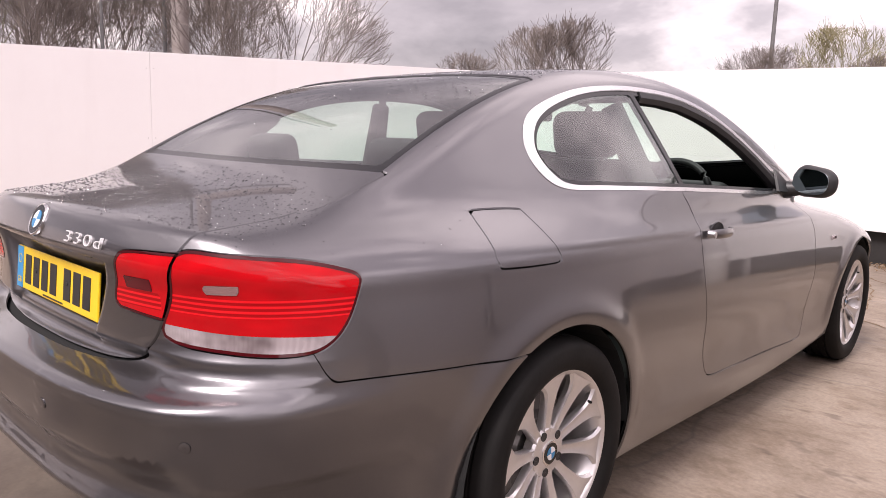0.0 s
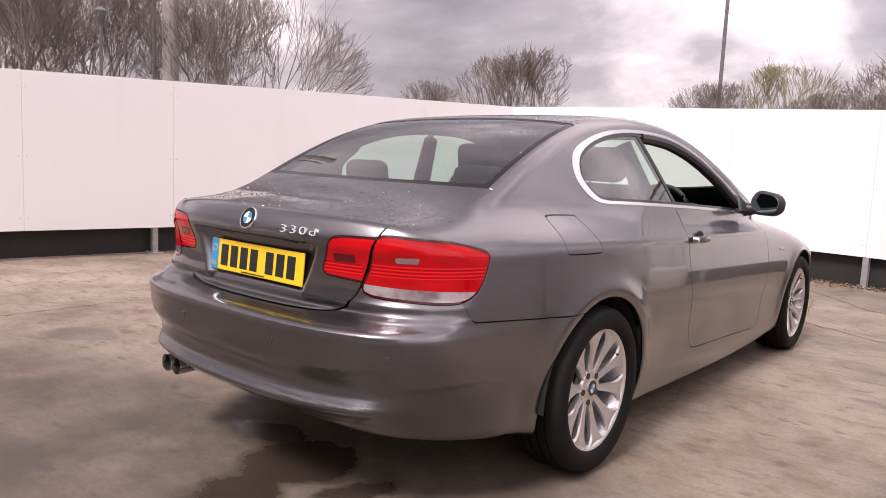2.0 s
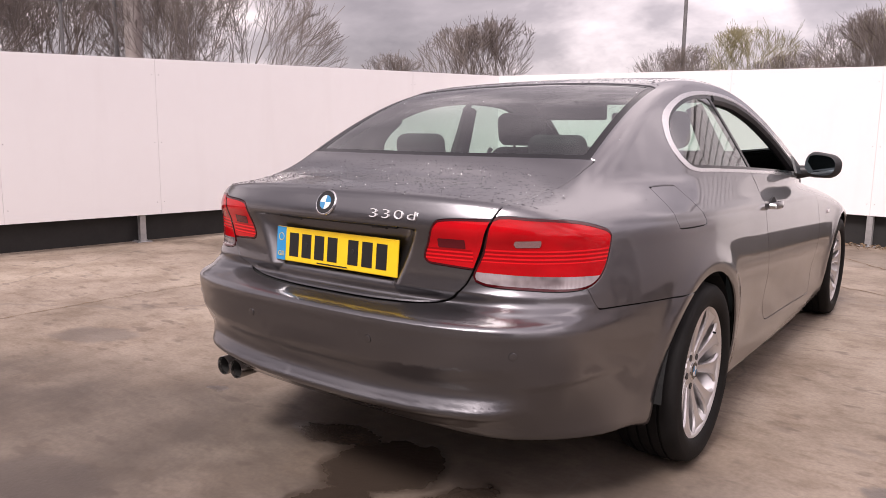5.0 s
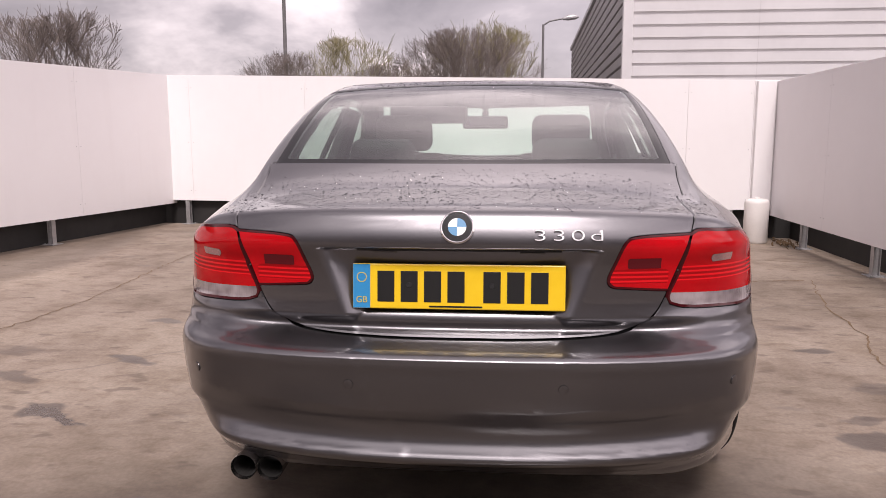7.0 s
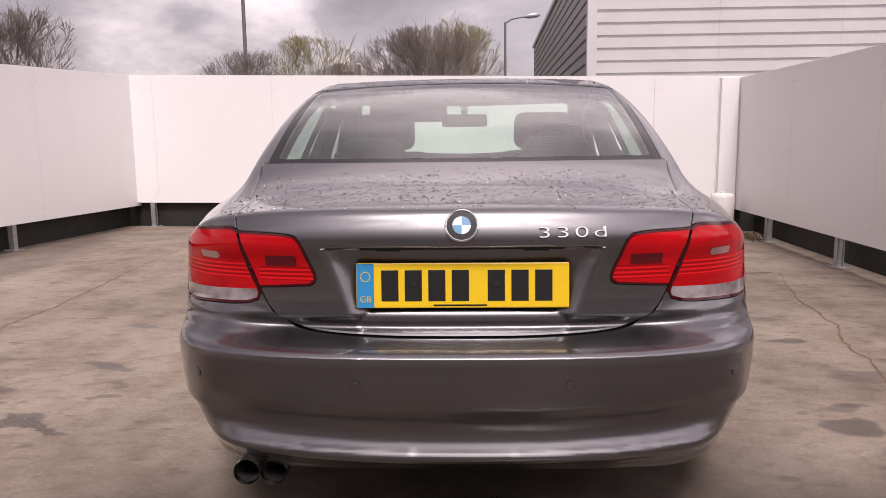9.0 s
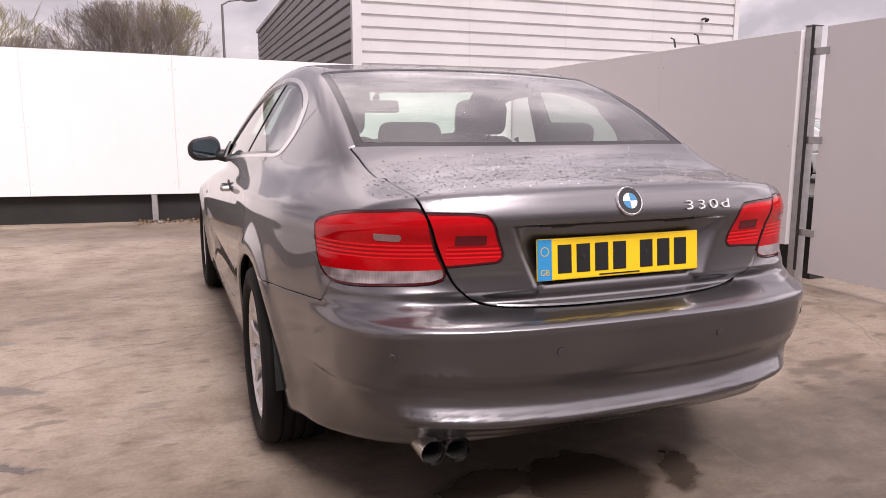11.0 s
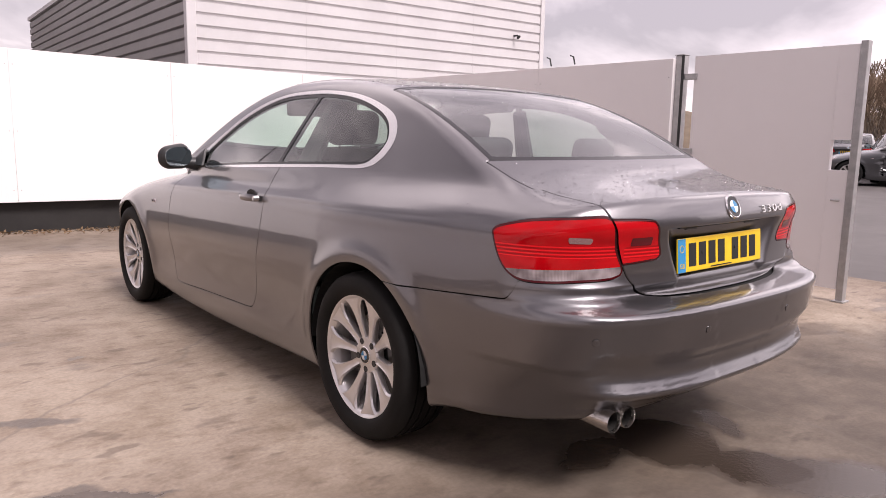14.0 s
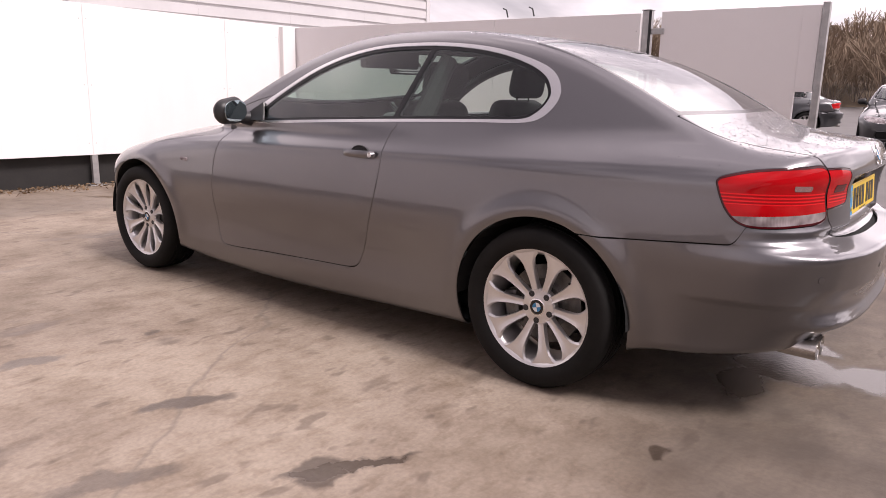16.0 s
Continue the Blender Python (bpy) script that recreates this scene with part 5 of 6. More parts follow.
# ---------------------------------------------------------------- wheels
def wheel():
    """Ten-spoke alloy wheel, outer face towards +x, centre at the origin."""
    root = thing("wheel", "silver ten-spoke alloy wheel with a black tyre", "wheel")
    root["category"] = ""
    del root["category"], root["label"]
    tw = 0.112
    prof = [(-tw * 0.80, 0.2265), (-tw, 0.25), (-tw * 1.03, 0.27), (-tw * 0.98, 0.295), (-tw * 0.86, 0.309), (-tw * 0.6, 0.3150)]
    for g in (-0.5, -0.17, 0.17, 0.5):
        prof += [(tw * (g - 0.045), 0.3165), (tw * (g - 0.04), 0.309), (tw * (g + 0.04), 0.309), (tw * (g + 0.045), 0.3165)]
    prof += [(tw * 0.6, 0.3150), (tw * 0.86, 0.309), (tw * 0.965, 0.298), (tw * 0.985, 0.290), (tw * 1.03, 0.27), (tw * 1.0, 0.25), (tw * 0.93, 0.2355), (tw * 0.80, 0.2265)]
    tyre = part("tyre", lathe(prof, 72), RUBBER, root, "black road tyre", smooth=True)
    rim = [(-tw * 0.82, 0.222), (-tw * 0.84, 0.226), (-tw * 0.7, 0.205), (-0.02, 0.190), (0.045, 0.196), (0.072, 0.203), (0.086, 0.210), (0.094, 0.218), (0.096, 0.2225), (0.092, 0.226), (0.086, 0.2235), (0.07, 0.215), (-0.04, 0.200), (-tw * 0.8, 0.218)]
    part("rim", lathe([(x, r * 1.034) for x, r in rim], 72, closed=True), ALLOY, root, smooth=True)
    # one spoke, wide and dished where it meets the rim
    bm = bmesh.new()
    rows = []
    for r, w, x, th in ((0.045, 0.0165, 0.062, 0.03), (0.075, 0.0150, 0.064, 0.028), (0.11, 0.0165, 0.070, 0.026), (0.145, 0.0205, 0.077, 0.024), (0.172, 0.0255, 0.083, 0.024), (0.192, 0.034, 0.087, 0.024), (0.208, 0.047, 0.0895, 0.024), (0.2275, 0.069, 0.0915, 0.024)):
        ring = []
        for k, (u, dx) in enumerate(((-1.0, -0.007), (-0.82, 0.0), (-0.3, -0.0045), (0.3, -0.0045), (0.82, 0.0), (1.0, -0.007), (0.8, -th), (-0.8, -th))):
            ring.append(bm.verts.new((x + dx, u * w, math.sqrt(max(r * r - (u * w) ** 2, 1e-6)))))
        rows.append(ring)
    for a, b in zip(rows, rows[1:]):
        for k in range(8):
            bm.faces.new((a[k], a[(k + 1) % 8], b[(k + 1) % 8], b[k]))
    bm.faces.new(rows[0])
    bm.faces.new(rows[-1][::-1])
    bmesh.ops.recalc_face_normals(bm, faces=bm.faces)
    spoke = part("spoke", bm, ALLOY, root, smooth=True)
    for i in range(1, 10):
        part("spoke", spoke.data, None, root).matrix_local = Matrix.Rotation(2 * math.pi * i / 10, 4, "X")
    part("hub", lathe([(0.03, 0.001), (0.03, 0.072), (0.055, 0.072), (0.062, 0.066), (0.063, 0.045), (0.066, 0.036), (0.066, 0.001)], 40), ALLOY, root, smooth=True)
    cap = part("centre_cap", lathe([(0.060, 0.001), (0.060, 0.034), (0.069, 0.034), (0.0705, 0.031), (0.0695, 0.001)], 32), BRIGHT, root, "round cap with blue and white quarters", smooth=True)
    roundel(cap, lambda u, v, w: (0.0706 + w, u, v), 0.029)
    for i in range(5):
        a = 2 * math.pi * (i + 0.5) / 5
        part("bolt_hole", lathe([(0.0600, 0.012), (0.0642, 0.0122), (0.0648, 0.0115), (0.0642, 0.0100), (0.0640, 0.0005)], 14), TRIM, root).location = (0, 0.055 * math.cos(a), 0.055 * math.sin(a))
    part("brake_disc", lathe([(-0.02, 0.001), (-0.02, 0.155), (0.004, 0.155), (0.004, 0.10), (0.02, 0.085), (0.02, 0.001)], 40), DARK_STEEL, root, smooth=False)
    part("caliper", box((-0.05, -0.18, -0.07), (0.03, -0.11, 0.07), 0.015), DARK_STEEL, root)
    part("valve", tube([(0.075, 0.17, 0.085), (0.092, 0.168, 0.084)], 0.004, 6), SHELL, root)
    return root


def roundel(parent, at_, r):
    """A round badge: black ring, then four quarters in blue and white."""
    ring = [(r * math.cos(2 * math.pi * k / 32), r * math.sin(2 * math.pi * k / 32)) for k in range(32)]
    part("ring", prism(ring, 0.0012, at_), GLOSS_BLACK, parent)
    q = r * 0.62
    for k in range(4):
        arc = [(0, 0)] + [(q * math.cos(math.pi / 2 * (k + j / 8)), q * math.sin(math.pi / 2 * (k + j / 8))) for j in range(9)]
        part("quarter", prism(arc, 0.0022, at_), WHITE if k % 2 == 0 else BLUE, parent)


first_wheel = wheel()
WHEEL_X = 0.777
for i, (s, cy, spin) in enumerate(((1, 0.0, 8), (-1, 0.0, 14), (1, WHEELBASE, 25), (-1, WHEELBASE, 3))):
    m = Matrix.Translation((s * WHEEL_X, cy, AXLE_Z)) @ (Matrix.Rotation(math.pi, 4, "Z") if s < 0 else Matrix.Identity(4)) @ Matrix.Rotation(radians(spin), 4, "X")
    w = first_wheel if i == 0 else copy_thing(first_wheel, m)
    w.matrix_world = m
    w.parent = car

# ---------------------------------------------------------------- boot furniture
P, N = on_skin(0.0, -0.95, 0.915, "y")
badge = part("badge", lathe([(0.0, 0.001), (0.0, 0.041), (-0.004, 0.041), (-0.007, 0.038), (-0.0065, 0.036), (-0.005, 0.0355), (-0.005, 0.001)], 40, "y"), BRIGHT, lid, "round badge with a black ring and blue and white quarters", smooth=True)
badge.location = (P.x, P.y + 0.002, P.z)
badge.rotation_euler = (-math.asin(N.z), 0, 0)
roundel(badge, lambda u, v, w: (-u, -0.0051 - w, v), 0.0355)


def lettering(text, size, mat, name, parent, m, depth=0.002, spacing=1.0, thin=0.0):
    cu = bpy.data.curves.new(name, "FONT")
    cu.body, cu.size, cu.extrude, cu.align_x, cu.align_y = text, size, depth, "CENTER", "CENTER"
    cu.space_character, cu.offset = spacing, thin
    tmp = bpy.data.objects.new(name, cu)
    scene.collection.objects.link(tmp)
    me = bpy.data.meshes.new_from_object(tmp.evaluated_get(bpy.context.evaluated_depsgraph_get()))
    bpy.data.objects.remove(tmp)
    me.materials.clear()
    me.materials.append(mat)
    ob = part(name, me, None, parent)
    ob.matrix_local = m
    return ob


P, N = on_skin(0.262, -0.95, 0.897, "y")
across = Vector((0, 0, 1)).cross(N).normalized()
frame_m = Matrix((across, N.cross(across), N)).transposed().to_4x4()
lettering("330d", 0.052, LETTER, "model_number", lid, Matrix.Translation(P + N * 0.0015) @ frame_m @ Matrix.Diagonal((1.42, 0.72, 1, 1)), 0.003, 1.2, -0.0009)

# number plate: its writing stands as plain bars
PY, PZ = -0.9075, 0.766
lean = radians(-5)
plate = part("number_plate", box((-0.26, -0.006, -0.0555), (0.26, 0.0, 0.0555), 0.003), YELLOW, car, "yellow rear number plate with black bars and a blue band")
plate.location, plate.rotation_euler = (0, PY, PZ), (lean, 0, 0)
part("blue_band", box((-0.2585, -0.0068, -0.054), (-0.216, -0.0062, 0.054)), PLATE_BLUE, plate)
x = -0.198
for i in range(7):
    if i == 4:
        x += 0.030
    part("bar", box((x, -0.0072, -0.038), (x + 0.042, -0.0062, 0.038), 0.0004), PLATE_BLACK, plate)
    x += 0.0575
part("bar", box((-0.07, -0.0068, -0.0505), (0.06, -0.0062, -0.0465)), PLATE_BLACK, plate)
lettering("GB", 0.022, GOLD, "country_letters", plate, Matrix.Translation((-0.237, -0.0075, -0.034)) @ Matrix.Rotation(radians(90), 4, "X"), 0.0003)
part("star_ring", lathe([(-0.0075, 0.0105), (-0.0075, 0.0125), (-0.0068, 0.0125), (-0.0068, 0.0105)], 20, "y", closed=True), GOLD, plate).location = (-0.237, 0, 0.022)
for sx in (-0.119, 0.083):
    part("screw", lathe([(-0.009, 0.001), (-0.009, 0.006), (-0.0065, 0.007)], 12, "y"), TRIM, plate).location = (sx, 0, 0.004)
# black bar makes the shadow below the lid edge, over the plate
bm = box((-0.25, -0.908, 0.853), (0.25, -0.892, 0.862), 0.002)
part("plate_lamp_strip", bm, TRIM, lid)
for sx in (-0.18, 0.18):
    part("plate_lamp", box((sx - 0.03, -0.906, 0.848), (sx + 0.03, -0.894, 0.8525), 0.001), DARK_STEEL, lid)

# parking sensors, tow cover and scuffs on the bumper
for x in (-0.66, -0.25, 0.25, 0.66):
    P, N = on_skin(x, -1.0, 0.555, "y")
    sensor = part("parking_sensor", lathe([(0.0, 0.001), (0.0, 0.0115), (-0.0015, 0.0115), (-0.0022, 0.0095), (-0.0018, 0.001)], 20, "y"), PAINT, bumper, smooth=True)
    sensor.matrix_local = Matrix.Translation(P) @ N.to_track_quat("-Y", "Z").to_matrix().to_4x4()
    bm = lathe([(-0.0003, 0.0117), (-0.0003, 0.0122), (-0.0001, 0.0123)], 20, "y")
    ring = part("ring", bm, SHELL, sensor)
P, N = on_skin(0.50, -1.0, 0.475, "y")
part("scuff", box((0.46, P.y - 0.001, 0.502), (0.52, P.y + 0.004, 0.5045)), WHITE, bumper, "pale scratch")

# twin exhaust
exhaust = part("silencer", box((-0.68, -0.70, 0.25), (-0.25, -0.45, 0.36), 0.04, 3), DARK_STEEL, car)
for x in (-0.553, -0.483):
    pipe = part("tailpipe", lathe([(-0.62, 0.031), (-0.80, 0.032), (-0.922, 0.0342), (-0.926, 0.0332), (-0.922, 0.0318), (-0.76, 0.030)], 28, "y"), PIPE, car, "round steel tailpipe", smooth=True)
    pipe.location = (x, 0.0, 0.288)
    part("soot", lathe([(-0.80, 0.001), (-0.80, 0.0302), (-0.912, 0.0314)], 20, "y"), SOOT, pipe)


# ---------------------------------------------------------------- handles, mirrors, repeaters
for s in (1, -1):
    door = [o for o in car.children if o.name.split(".")[0] == "door"][0 if s > 0 else 1]
    P, N = on_skin(s * 0.9, 0.93, 0.838, "x")
    cup = part("handle_cup", lathe([(0.0, 0.001), (0.002, 0.045), (0.0035, 0.055), (0.0, 0.058)], 24, "x"), TRIM, door)
    cup.matrix_local = Matrix.Translation((P.x - s * 0.002, P.y, P.z)) @ Matrix.Diagonal((s, 1.0, 0.62, 1))
    bm = bmesh.new()
    rows = []
    for y, dx, hw in ((0.835, 0.004, 0.010), (0.845, 0.020, 0.014), (0.87, 0.030, 0.0165), (0.92, 0.034, 0.017), (0.97, 0.032, 0.0165), (1.005, 0.024, 0.015), (1.025, 0.004, 0.012)):
        Q, _ = on_skin(s * 0.9, y, 0.838, "x", 12)
        ring = []
        for k in range(10):
            t = 2 * math.pi * k / 10
            ring.append(bm.verts.new((Q.x + s * (dx + 0.007 * math.cos(t)), y, 0.838 + hw * math.sin(t) + 0.03 * (0.93 - y) * 0.3)))
        rows.append(ring)
    for a, b in zip(rows, rows[1:]):
        for k in range(10):
            bm.faces.new((a[k], a[(k + 1) % 10], b[(k + 1) % 10], b[k]))
    bm.faces.new(rows[0]); bm.faces.new(rows[-1])
    bmesh.ops.recalc_face_normals(bm, faces=bm.faces)
    part("door_handle", bm, PAINT, door, smooth=True)
    part("handle_end", tube([(P.x + s * 0.010, 0.842, 0.838), (P.x + s * 0.034, 0.842, 0.838)], [0.0135, 0.0115], 14), CHROME, door, "bright handle end", smooth=True)
    # mirror
    m = part("door_mirror", box((-0.094, -0.040, -0.070), (0.094, 0.066, 0.066), 0.058, 6), TRIM, car, "dark door mirror", smooth=True)
    bmd = bmesh.new(); bmd.from_mesh(m.data)
    for v_ in bmd.verts:
        k = max(v_.co.y + 0.02, 0) / 0.09
        v_.co.x *= 1 - 0.25 * k * k
        v_.co.z *= (1 - 0.35 * k * k) * (1.0 + 0.12 * v_.co.x * s / 0.1 * -1)
    bmd.to_mesh(m.data); bmd.free()
    m.matrix_local = Matrix.Translation((s * 0.905, 1.80, 0.990)) @ Matrix.Rotation(radians(s * -10), 4, "Z") @ Matrix.Rotation(radians(s * 5), 4, "Y")
    face = [(0.075 * math.copysign(abs(math.cos(t)) ** 0.75, math.cos(t)), 0.052 * math.copysign(abs(math.sin(t)) ** 0.75, math.sin(t))) for t in [2 * math.pi * k / 36 for k in range(36)]]
    part("mirror_glass", prism(face, 0.003, lambda u, v, w: (u, -0.0385 - w, v)), MIRROR, m, "blue-green mirror glass")
    part("mirror_foot", tube([(s * 0.775, 1.79, 0.948), (s * 0.83, 1.80, 0.955), (s * 0.88, 1.81, 0.965)], [0.04, 0.032, 0.03], 12), TRIM, car, smooth=True)
    bm = bmesh.new()
    tri = [(1.66, 0.948), (1.85, 0.938), (1.77, 0.995), (1.70, 1.035)]
    part("mirror_triangle", prism(tri, 0.012, lambda u, v, w: (s * (0.787 - 0.42 * (v - 0.98) + w), u, v), bm), TRIM, car)
    P, N = on_skin(s * 0.88, 2.28, 0.71, "x")
    rep = part("side_repeater", box((-0.004, -0.033, -0.010), (0.006, 0.033, 0.010), 0.004), CLEAR_LENS, car, "clear side repeater lamp")
    rep.matrix_local = Matrix.Translation(P)


# ---------------------------------------------------------------- cabin
def cushion(lo, hi, bevel, m=None, seg=4, taper=0.0):
    bm = box(lo, hi, bevel, seg)
    if taper:
        zl, zh = lo[2], hi[2]
        for v_ in bm.verts:
            v_.co.x *= 1 - taper * ((v_.co.z - zl) / (zh - zl)) ** 2
    if m is not None:
        bmesh.ops.transform(bm, matrix=m, verts=bm.verts)
    return bm


for sx in (-0.37, 0.37):
    seat = part("front_seat", cushion((-0.25, -0.25, 0.36), (0.25, 0.28, 0.52), 0.06), LEATHER, car, "black leather front seat", smooth=True)
    seat.location = (sx, 1.28, 0)
    part("backrest", cushion((-0.245, -0.07, 0.0), (0.245, 0.07, 0.60), 0.06, pose(0, -0.25, 0.48, 14, 0, 0), taper=0.16), LEATHER, seat, smooth=True)
    part("headrest", cushion((-0.135, -0.05, 0.0), (0.135, 0.05, 0.17), 0.045, pose(0, -0.425, 1.075, 10, 0, 0)), LEATHER, seat, smooth=True)
    for px in (-0.06, 0.06):
        part("headrest_post", tube([(px, -0.395, 1.02), (px, -0.425, 1.12)], 0.006, 8), BRIGHT, seat)
    part("belt_guide", tube([(math.copysign(0.22, sx), -0.36, 0.98), (math.copysign(0.26, sx), -0.36, 1.02), (math.copysign(0.26, sx), -0.33, 1.05)], 0.014, 8), TRIM, seat)
bench = part("rear_bench", cushion((-0.58, 0.1, 0.36), (0.58, 0.58, 0.52), 0.07), LEATHER, car, "black leather rear bench", smooth=True)
part("bench_back", cushion((-0.58, -0.07, 0.0), (0.58, 0.07, 0.52), 0.06, pose(0, 0.10, 0.46, 22, 0, 0), taper=0.06), LEATHER, bench, smooth=True)
for sx in (-0.32, 0.32):
    rest = part("rear_headrest", cushion((-0.115, -0.045, 0.0), (0.115, 0.045, 0.135), 0.04, pose(sx, -0.06, 0.995, 10, 0, 0)), LEATHER, bench, smooth=True)
    for px in (-0.05, 0.05):
        part("headrest_post", tube([(sx + px, -0.05, 0.93), (sx + px, -0.065, 1.03)], 0.006, 8), BRIGHT, rest)
part("parcel_shelf", box((-0.60, -0.46, 0.965), (0.60, -0.02, 0.985), 0.005), LINER, car)
part("dashboard", cushion((-0.68, 1.72, 0.55), (0.68, 2.05, 0.93), 0.07), TRIM, car, "black dashboard", smooth=True)
part("instrument_hood", cushion((0.20, 1.60, 0.84), (0.56, 1.82, 0.965), 0.05), TRIM, car, smooth=True)
part("centre_console", cushion((-0.12, 0.9, 0.30), (0.12, 1.75, 0.56), 0.04), TRIM, car)
wheel_m = pose(0.38, 1.53, 0.885, 66, 0, 0)
loop = [wheel_m @ Vector((0.185 * math.cos(2 * math.pi * k / 40), 0.185 * math.sin(2 * math.pi * k / 40), 0)) for k in range(41)]
steering = part("steering_wheel", tube(loop, 0.016, 10, False), TRIM, car, "black steering wheel", smooth=True)
part("boss", lathe([(-0.03, 0.001), (-0.03, 0.05), (0.02, 0.065), (0.03, 0.05), (0.03, 0.001)], 24, "z"), TRIM, steering, smooth=True).matrix_local = wheel_m
for a in (0, 180, 270):
    t = radians(a)
    part("arm", tube([wheel_m @ Vector((0.05 * math.cos(t), 0.05 * math.sin(t), 0.01)), wheel_m @ Vector((0.18 * math.cos(t), 0.18 * math.sin(t), 0))], [0.018, 0.013], 8), TRIM, steering)
part("column", tube([(0.38, 1.56, 0.85), (0.38, 1.80, 0.75)], 0.035, 10), TRIM, steering)
mirror_in = part("interior_mirror", cushion((-0.125, -0.018, -0.035), (0.125, 0.018, 0.035), 0.017, pose(0.0, 1.42, 1.225, -6, 0, 0)), TRIM, car, "black interior mirror", smooth=True)
part("mirror_glass", box((-0.112, 1.4005, 1.198), (0.112, 1.4025, 1.252), 0.0008), DIM_MIRROR, mirror_in)
part("mirror_stalk", tube([(0, 1.43, 1.24), (0, 1.44, 1.28), (0, 1.40, 1.315)], [0.014, 0.02, 0.035], 10), TRIM, mirror_in)
part("sun_visor", box((-0.50, 1.24, 1.215), (-0.09, 1.285, 1.305), 0.012), LINER, car)
part("headliner_console", box((-0.11, 1.15, 1.315), (0.11, 1.40, 1.34), 0.01), LINER, car)
frame_line = []
for y, z in ((0.76, 1.292), (0.9, 1.289), (1.05, 1.276), (1.2, 1.244), (1.3, 1.214), (1.39, 1.178), (1.48, 1.134), (1.57, 1.082), (1.66, 1.018), (1.71, 0.975)):
    Q, _ = on_skin(0.72, y, z, "x", 14)
    frame_line.append((Q.x - 0.014, y, z))
part("door_frame", tube([(x - 0.008, y, z - 0.006) for x, y, z in frame_line], 0.025, 8), TRIM, car, "black upper frame of the open door window", smooth=True)
kept = skin.label.copy()
mid = skin.mid()
side_lining = (mid[:, 1] > -0.42) & (mid[:, 1] < 0.15) & (mid[:, 2] > 0.99) & (mid[:, 0] > 0.45) & np.isin(skin.label, [skin.key(n) for n in ("body_shell", "window_surround", "window_seal", "rear_glass_band")])
skin.label[side_lining] = skin.key("pillar_lining")
for s in (1, -1):
    v, f, n = skin.mesh(["pillar_lining"], (s,), -0.045, 0.0)
    part("pillar_lining", mesh_from("pillar_lining", v, f, LINER, n), None, car, "dark rear pillar lining")
skin.label = kept
for s in (1, -1):
    part("door_card", cushion((0.70, 0.85, 0.33), (0.775, 2.0, 0.925), 0.03, Matrix.Diagonal((s, 1, 1, 1))), TRIM, car)
    part("inner_pillar", tube([(s * 0.725, 0.735, 0.90), (s * 0.575, 0.660, 1.255)], [0.055, 0.036], 8), LINER, car)


# ---------------------------------------------------------------- rain on the car
rng = np.random.default_rng(4)
wet = np.isin(skin.label, [skin.key(n) for n in ("boot_lid", "rear_glass", "body_shell", "bonnet", "rear_glass_band")])
wt = skin.t[wet]
tri = skin.v[wt]
area = np.linalg.norm(np.cross(tri[:, 1] - tri[:, 0], tri[:, 2] - tri[:, 0]), axis=1)
mid = tri.mean(1)
face_n = gradient(mid)
face_n /= np.linalg.norm(face_n, axis=1)[:, None]
dens = np.where(face_n[:, 2] > 0.93, 1.0, np.where(face_n[:, 2] > 0.7, 0.03, 0.0)) * (mid[:, 2] > 0.9)
dens = np.where((mid[:, 1] > 0.3) & (mid[:, 2] > 1.2), dens * 0.45, dens)
dens = dens * np.where(np.isin(skin.label[wet], [skin.key("rear_glass"), skin.key("rear_glass_band")]), 0.22, 1.0)
prob = area * dens
pick = rng.choice(len(wt), 9000, p=prob / prob.sum())
bary = rng.dirichlet((1, 1, 1), len(pick))
at_p = (skin.v[wt[pick]] * bary[:, :, None]).sum(1)
nn = gradient(at_p)
nn /= np.linalg.norm(nn, axis=1)[:, None]
drop_v, drop_f = [], []
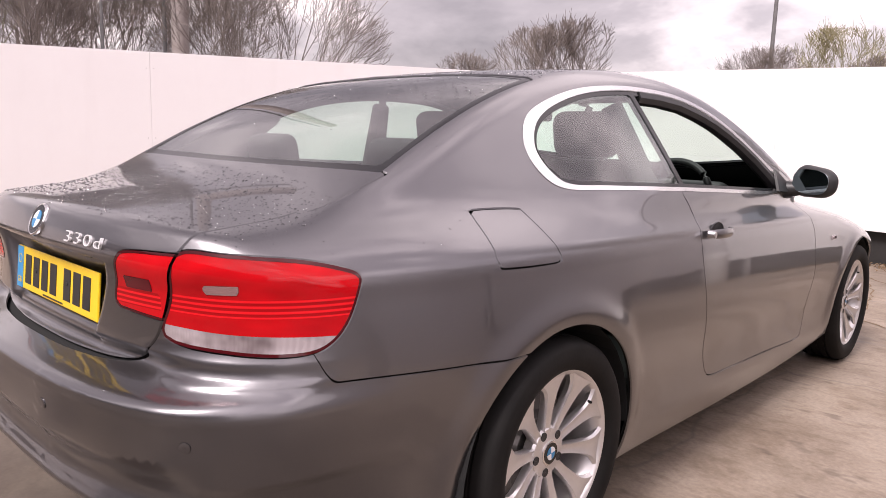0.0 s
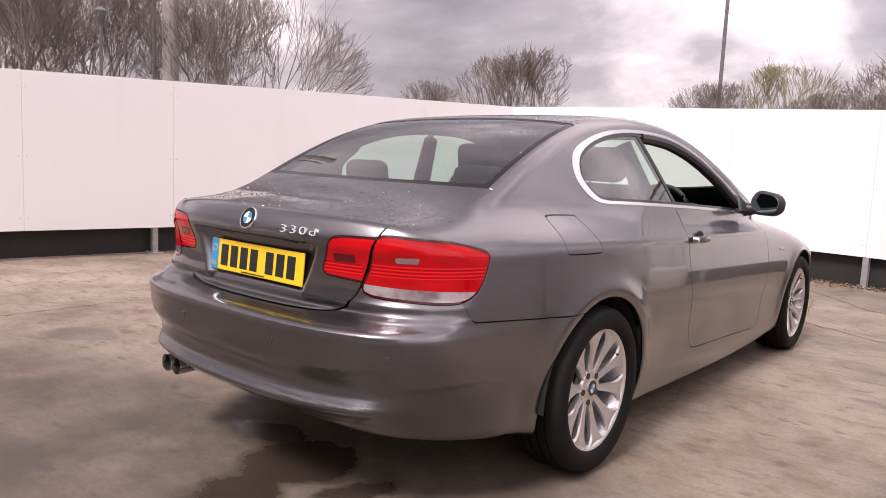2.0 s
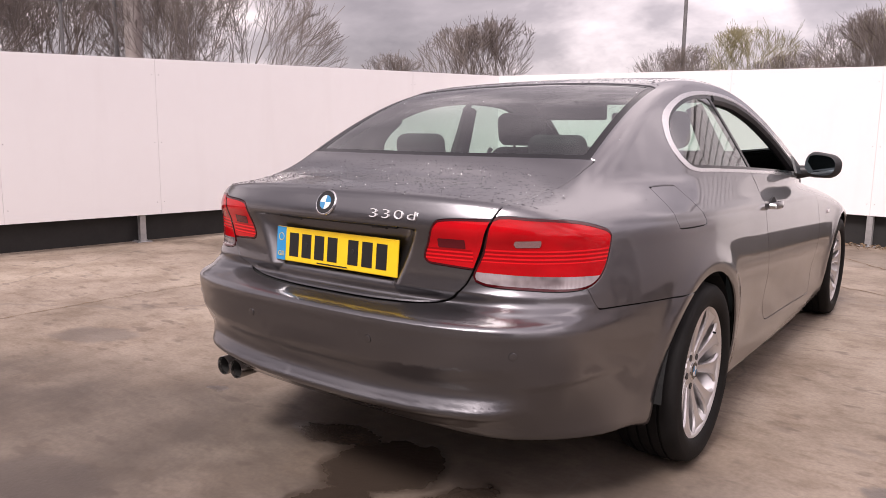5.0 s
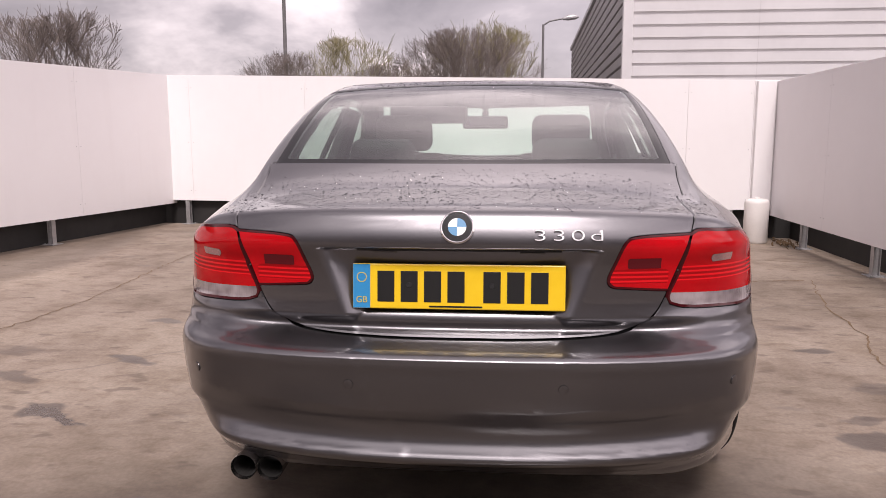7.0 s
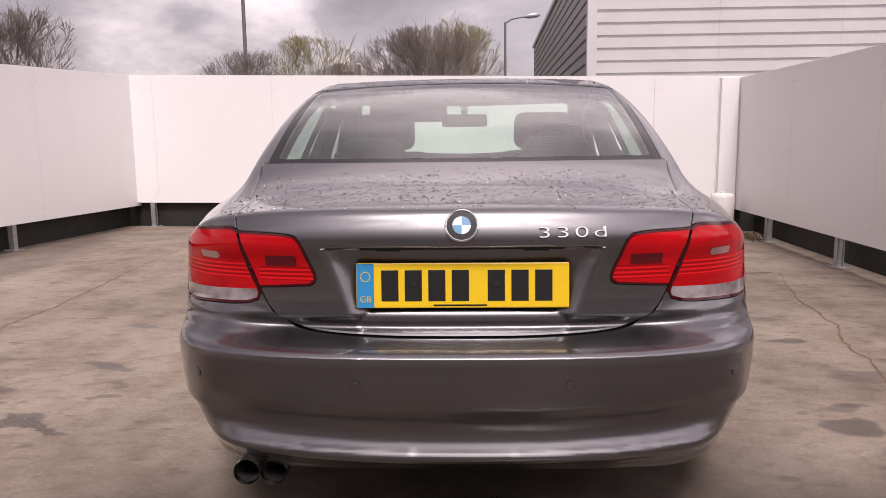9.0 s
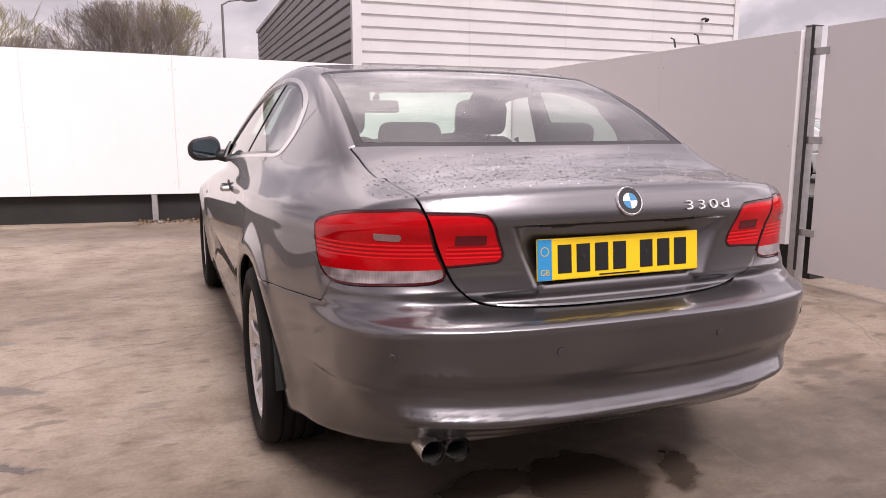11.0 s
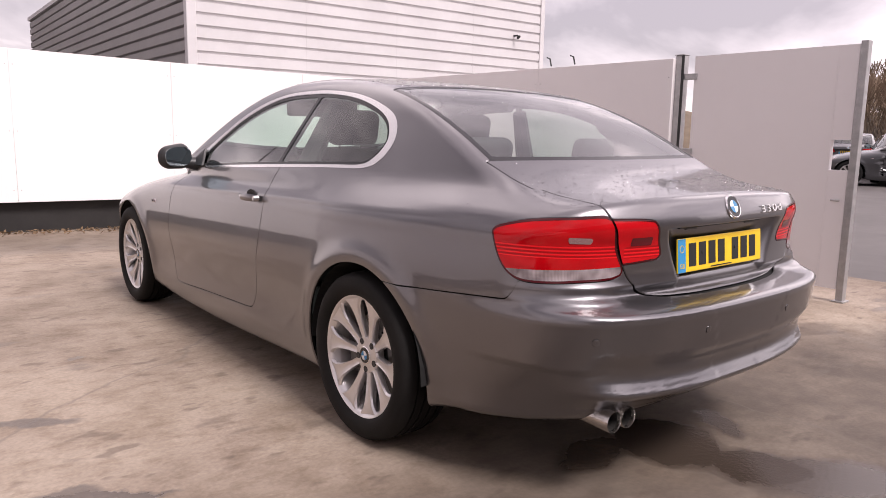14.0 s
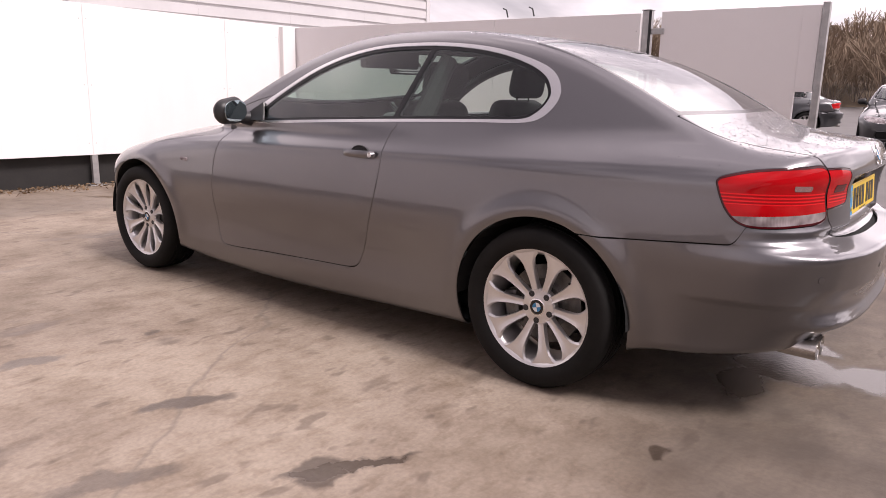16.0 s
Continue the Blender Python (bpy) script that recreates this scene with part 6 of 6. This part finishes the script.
for p, n_, size, sgn in zip(at_p, nn, rng.lognormal(-6.4, 0.38, len(pick)), rng.choice((-1, 1), len(pick))):
    size, sgn = float(size), float(sgn)
    q = Vector((p[0] * sgn, p[1], p[2]))
    w = Vector((n_[0] * sgn, n_[1], n_[2]))
    u = w.orthogonal().normalized()
    t = w.cross(u)
    b = len(drop_v)
    for r, hgt in ((1.0, -0.0006), (0.74, 0.40)):
        for k in range(7):
            a = 2 * math.pi * k / 7
            drop_v.append(q + size * r * (math.cos(a) * u * 1.05 + math.sin(a) * t) + w * size * hgt)
    drop_v.append(q + w * size * 0.56)
    for k in range(7):
        drop_f += [(b + k, b + (k + 1) % 7, b + 7 + (k + 1) % 7, b + 7 + k), (b + 7 + k, b + 7 + (k + 1) % 7, b + 14)]
part("rain_drops", mesh_from("rain_drops", drop_v, drop_f, WATER, smooth=True), None, None, "clear rain drops beaded on the car roof and boot", kind="stuff", category="water")

# ---------------------------------------------------------------- parked cars beyond the gate
BLACK_PAINT = material("black_car_paint", (0.012, 0.012, 0.014), 0.3, 0.0, Coat_Weight=1.0)
GREY_PAINT = material("dark_grey_car_paint", (0.06, 0.06, 0.065), 0.3, 0.5, Coat_Weight=1.0)
SILVER_PAINT = material("pale_car_paint", (0.62, 0.62, 0.63), 0.3, 0.2, Coat_Weight=1.0)
lean_mesh = {}
for x, y, turn, mat, label in ((17.6, 0.9, 97, BLACK_PAINT, "black parked car facing the gate"), (20.3, 5.4, -65, BLACK_PAINT, "black parked car seen from behind"),
                               (22.8, 8.0, -70, GREY_PAINT, "dark grey parked car on the tarmac"), (19.6, 3.7, 24, GREY_PAINT, "dark grey parked car beside the black one"),
                               (27.5, 5.6, 90, SILVER_PAINT, "pale parked car on the tarmac"), (12.2, 9.2, 10, SILVER_PAINT, "pale parked car behind the wall")):
    other = copy_thing(car, Matrix.Translation((x, y, -0.03)) @ Matrix.Rotation(radians(turn), 4, "Z"))
    other.name = "parked_car"
    tagged(other, label, "car", "parked cars")
    for o in other.children_recursive:
        if o.type == "MESH" and len(o.data.polygons) > 1500:
            if o.data not in lean_mesh:
                lean_mesh[o.data] = thinner(o.data, 0.1)
            o.data = lean_mesh[o.data]
        if o.type == "MESH" and o.material_slots and o.data.materials[0] == PAINT:
            o.material_slots[0].link = "OBJECT"
            o.material_slots[0].material = mat
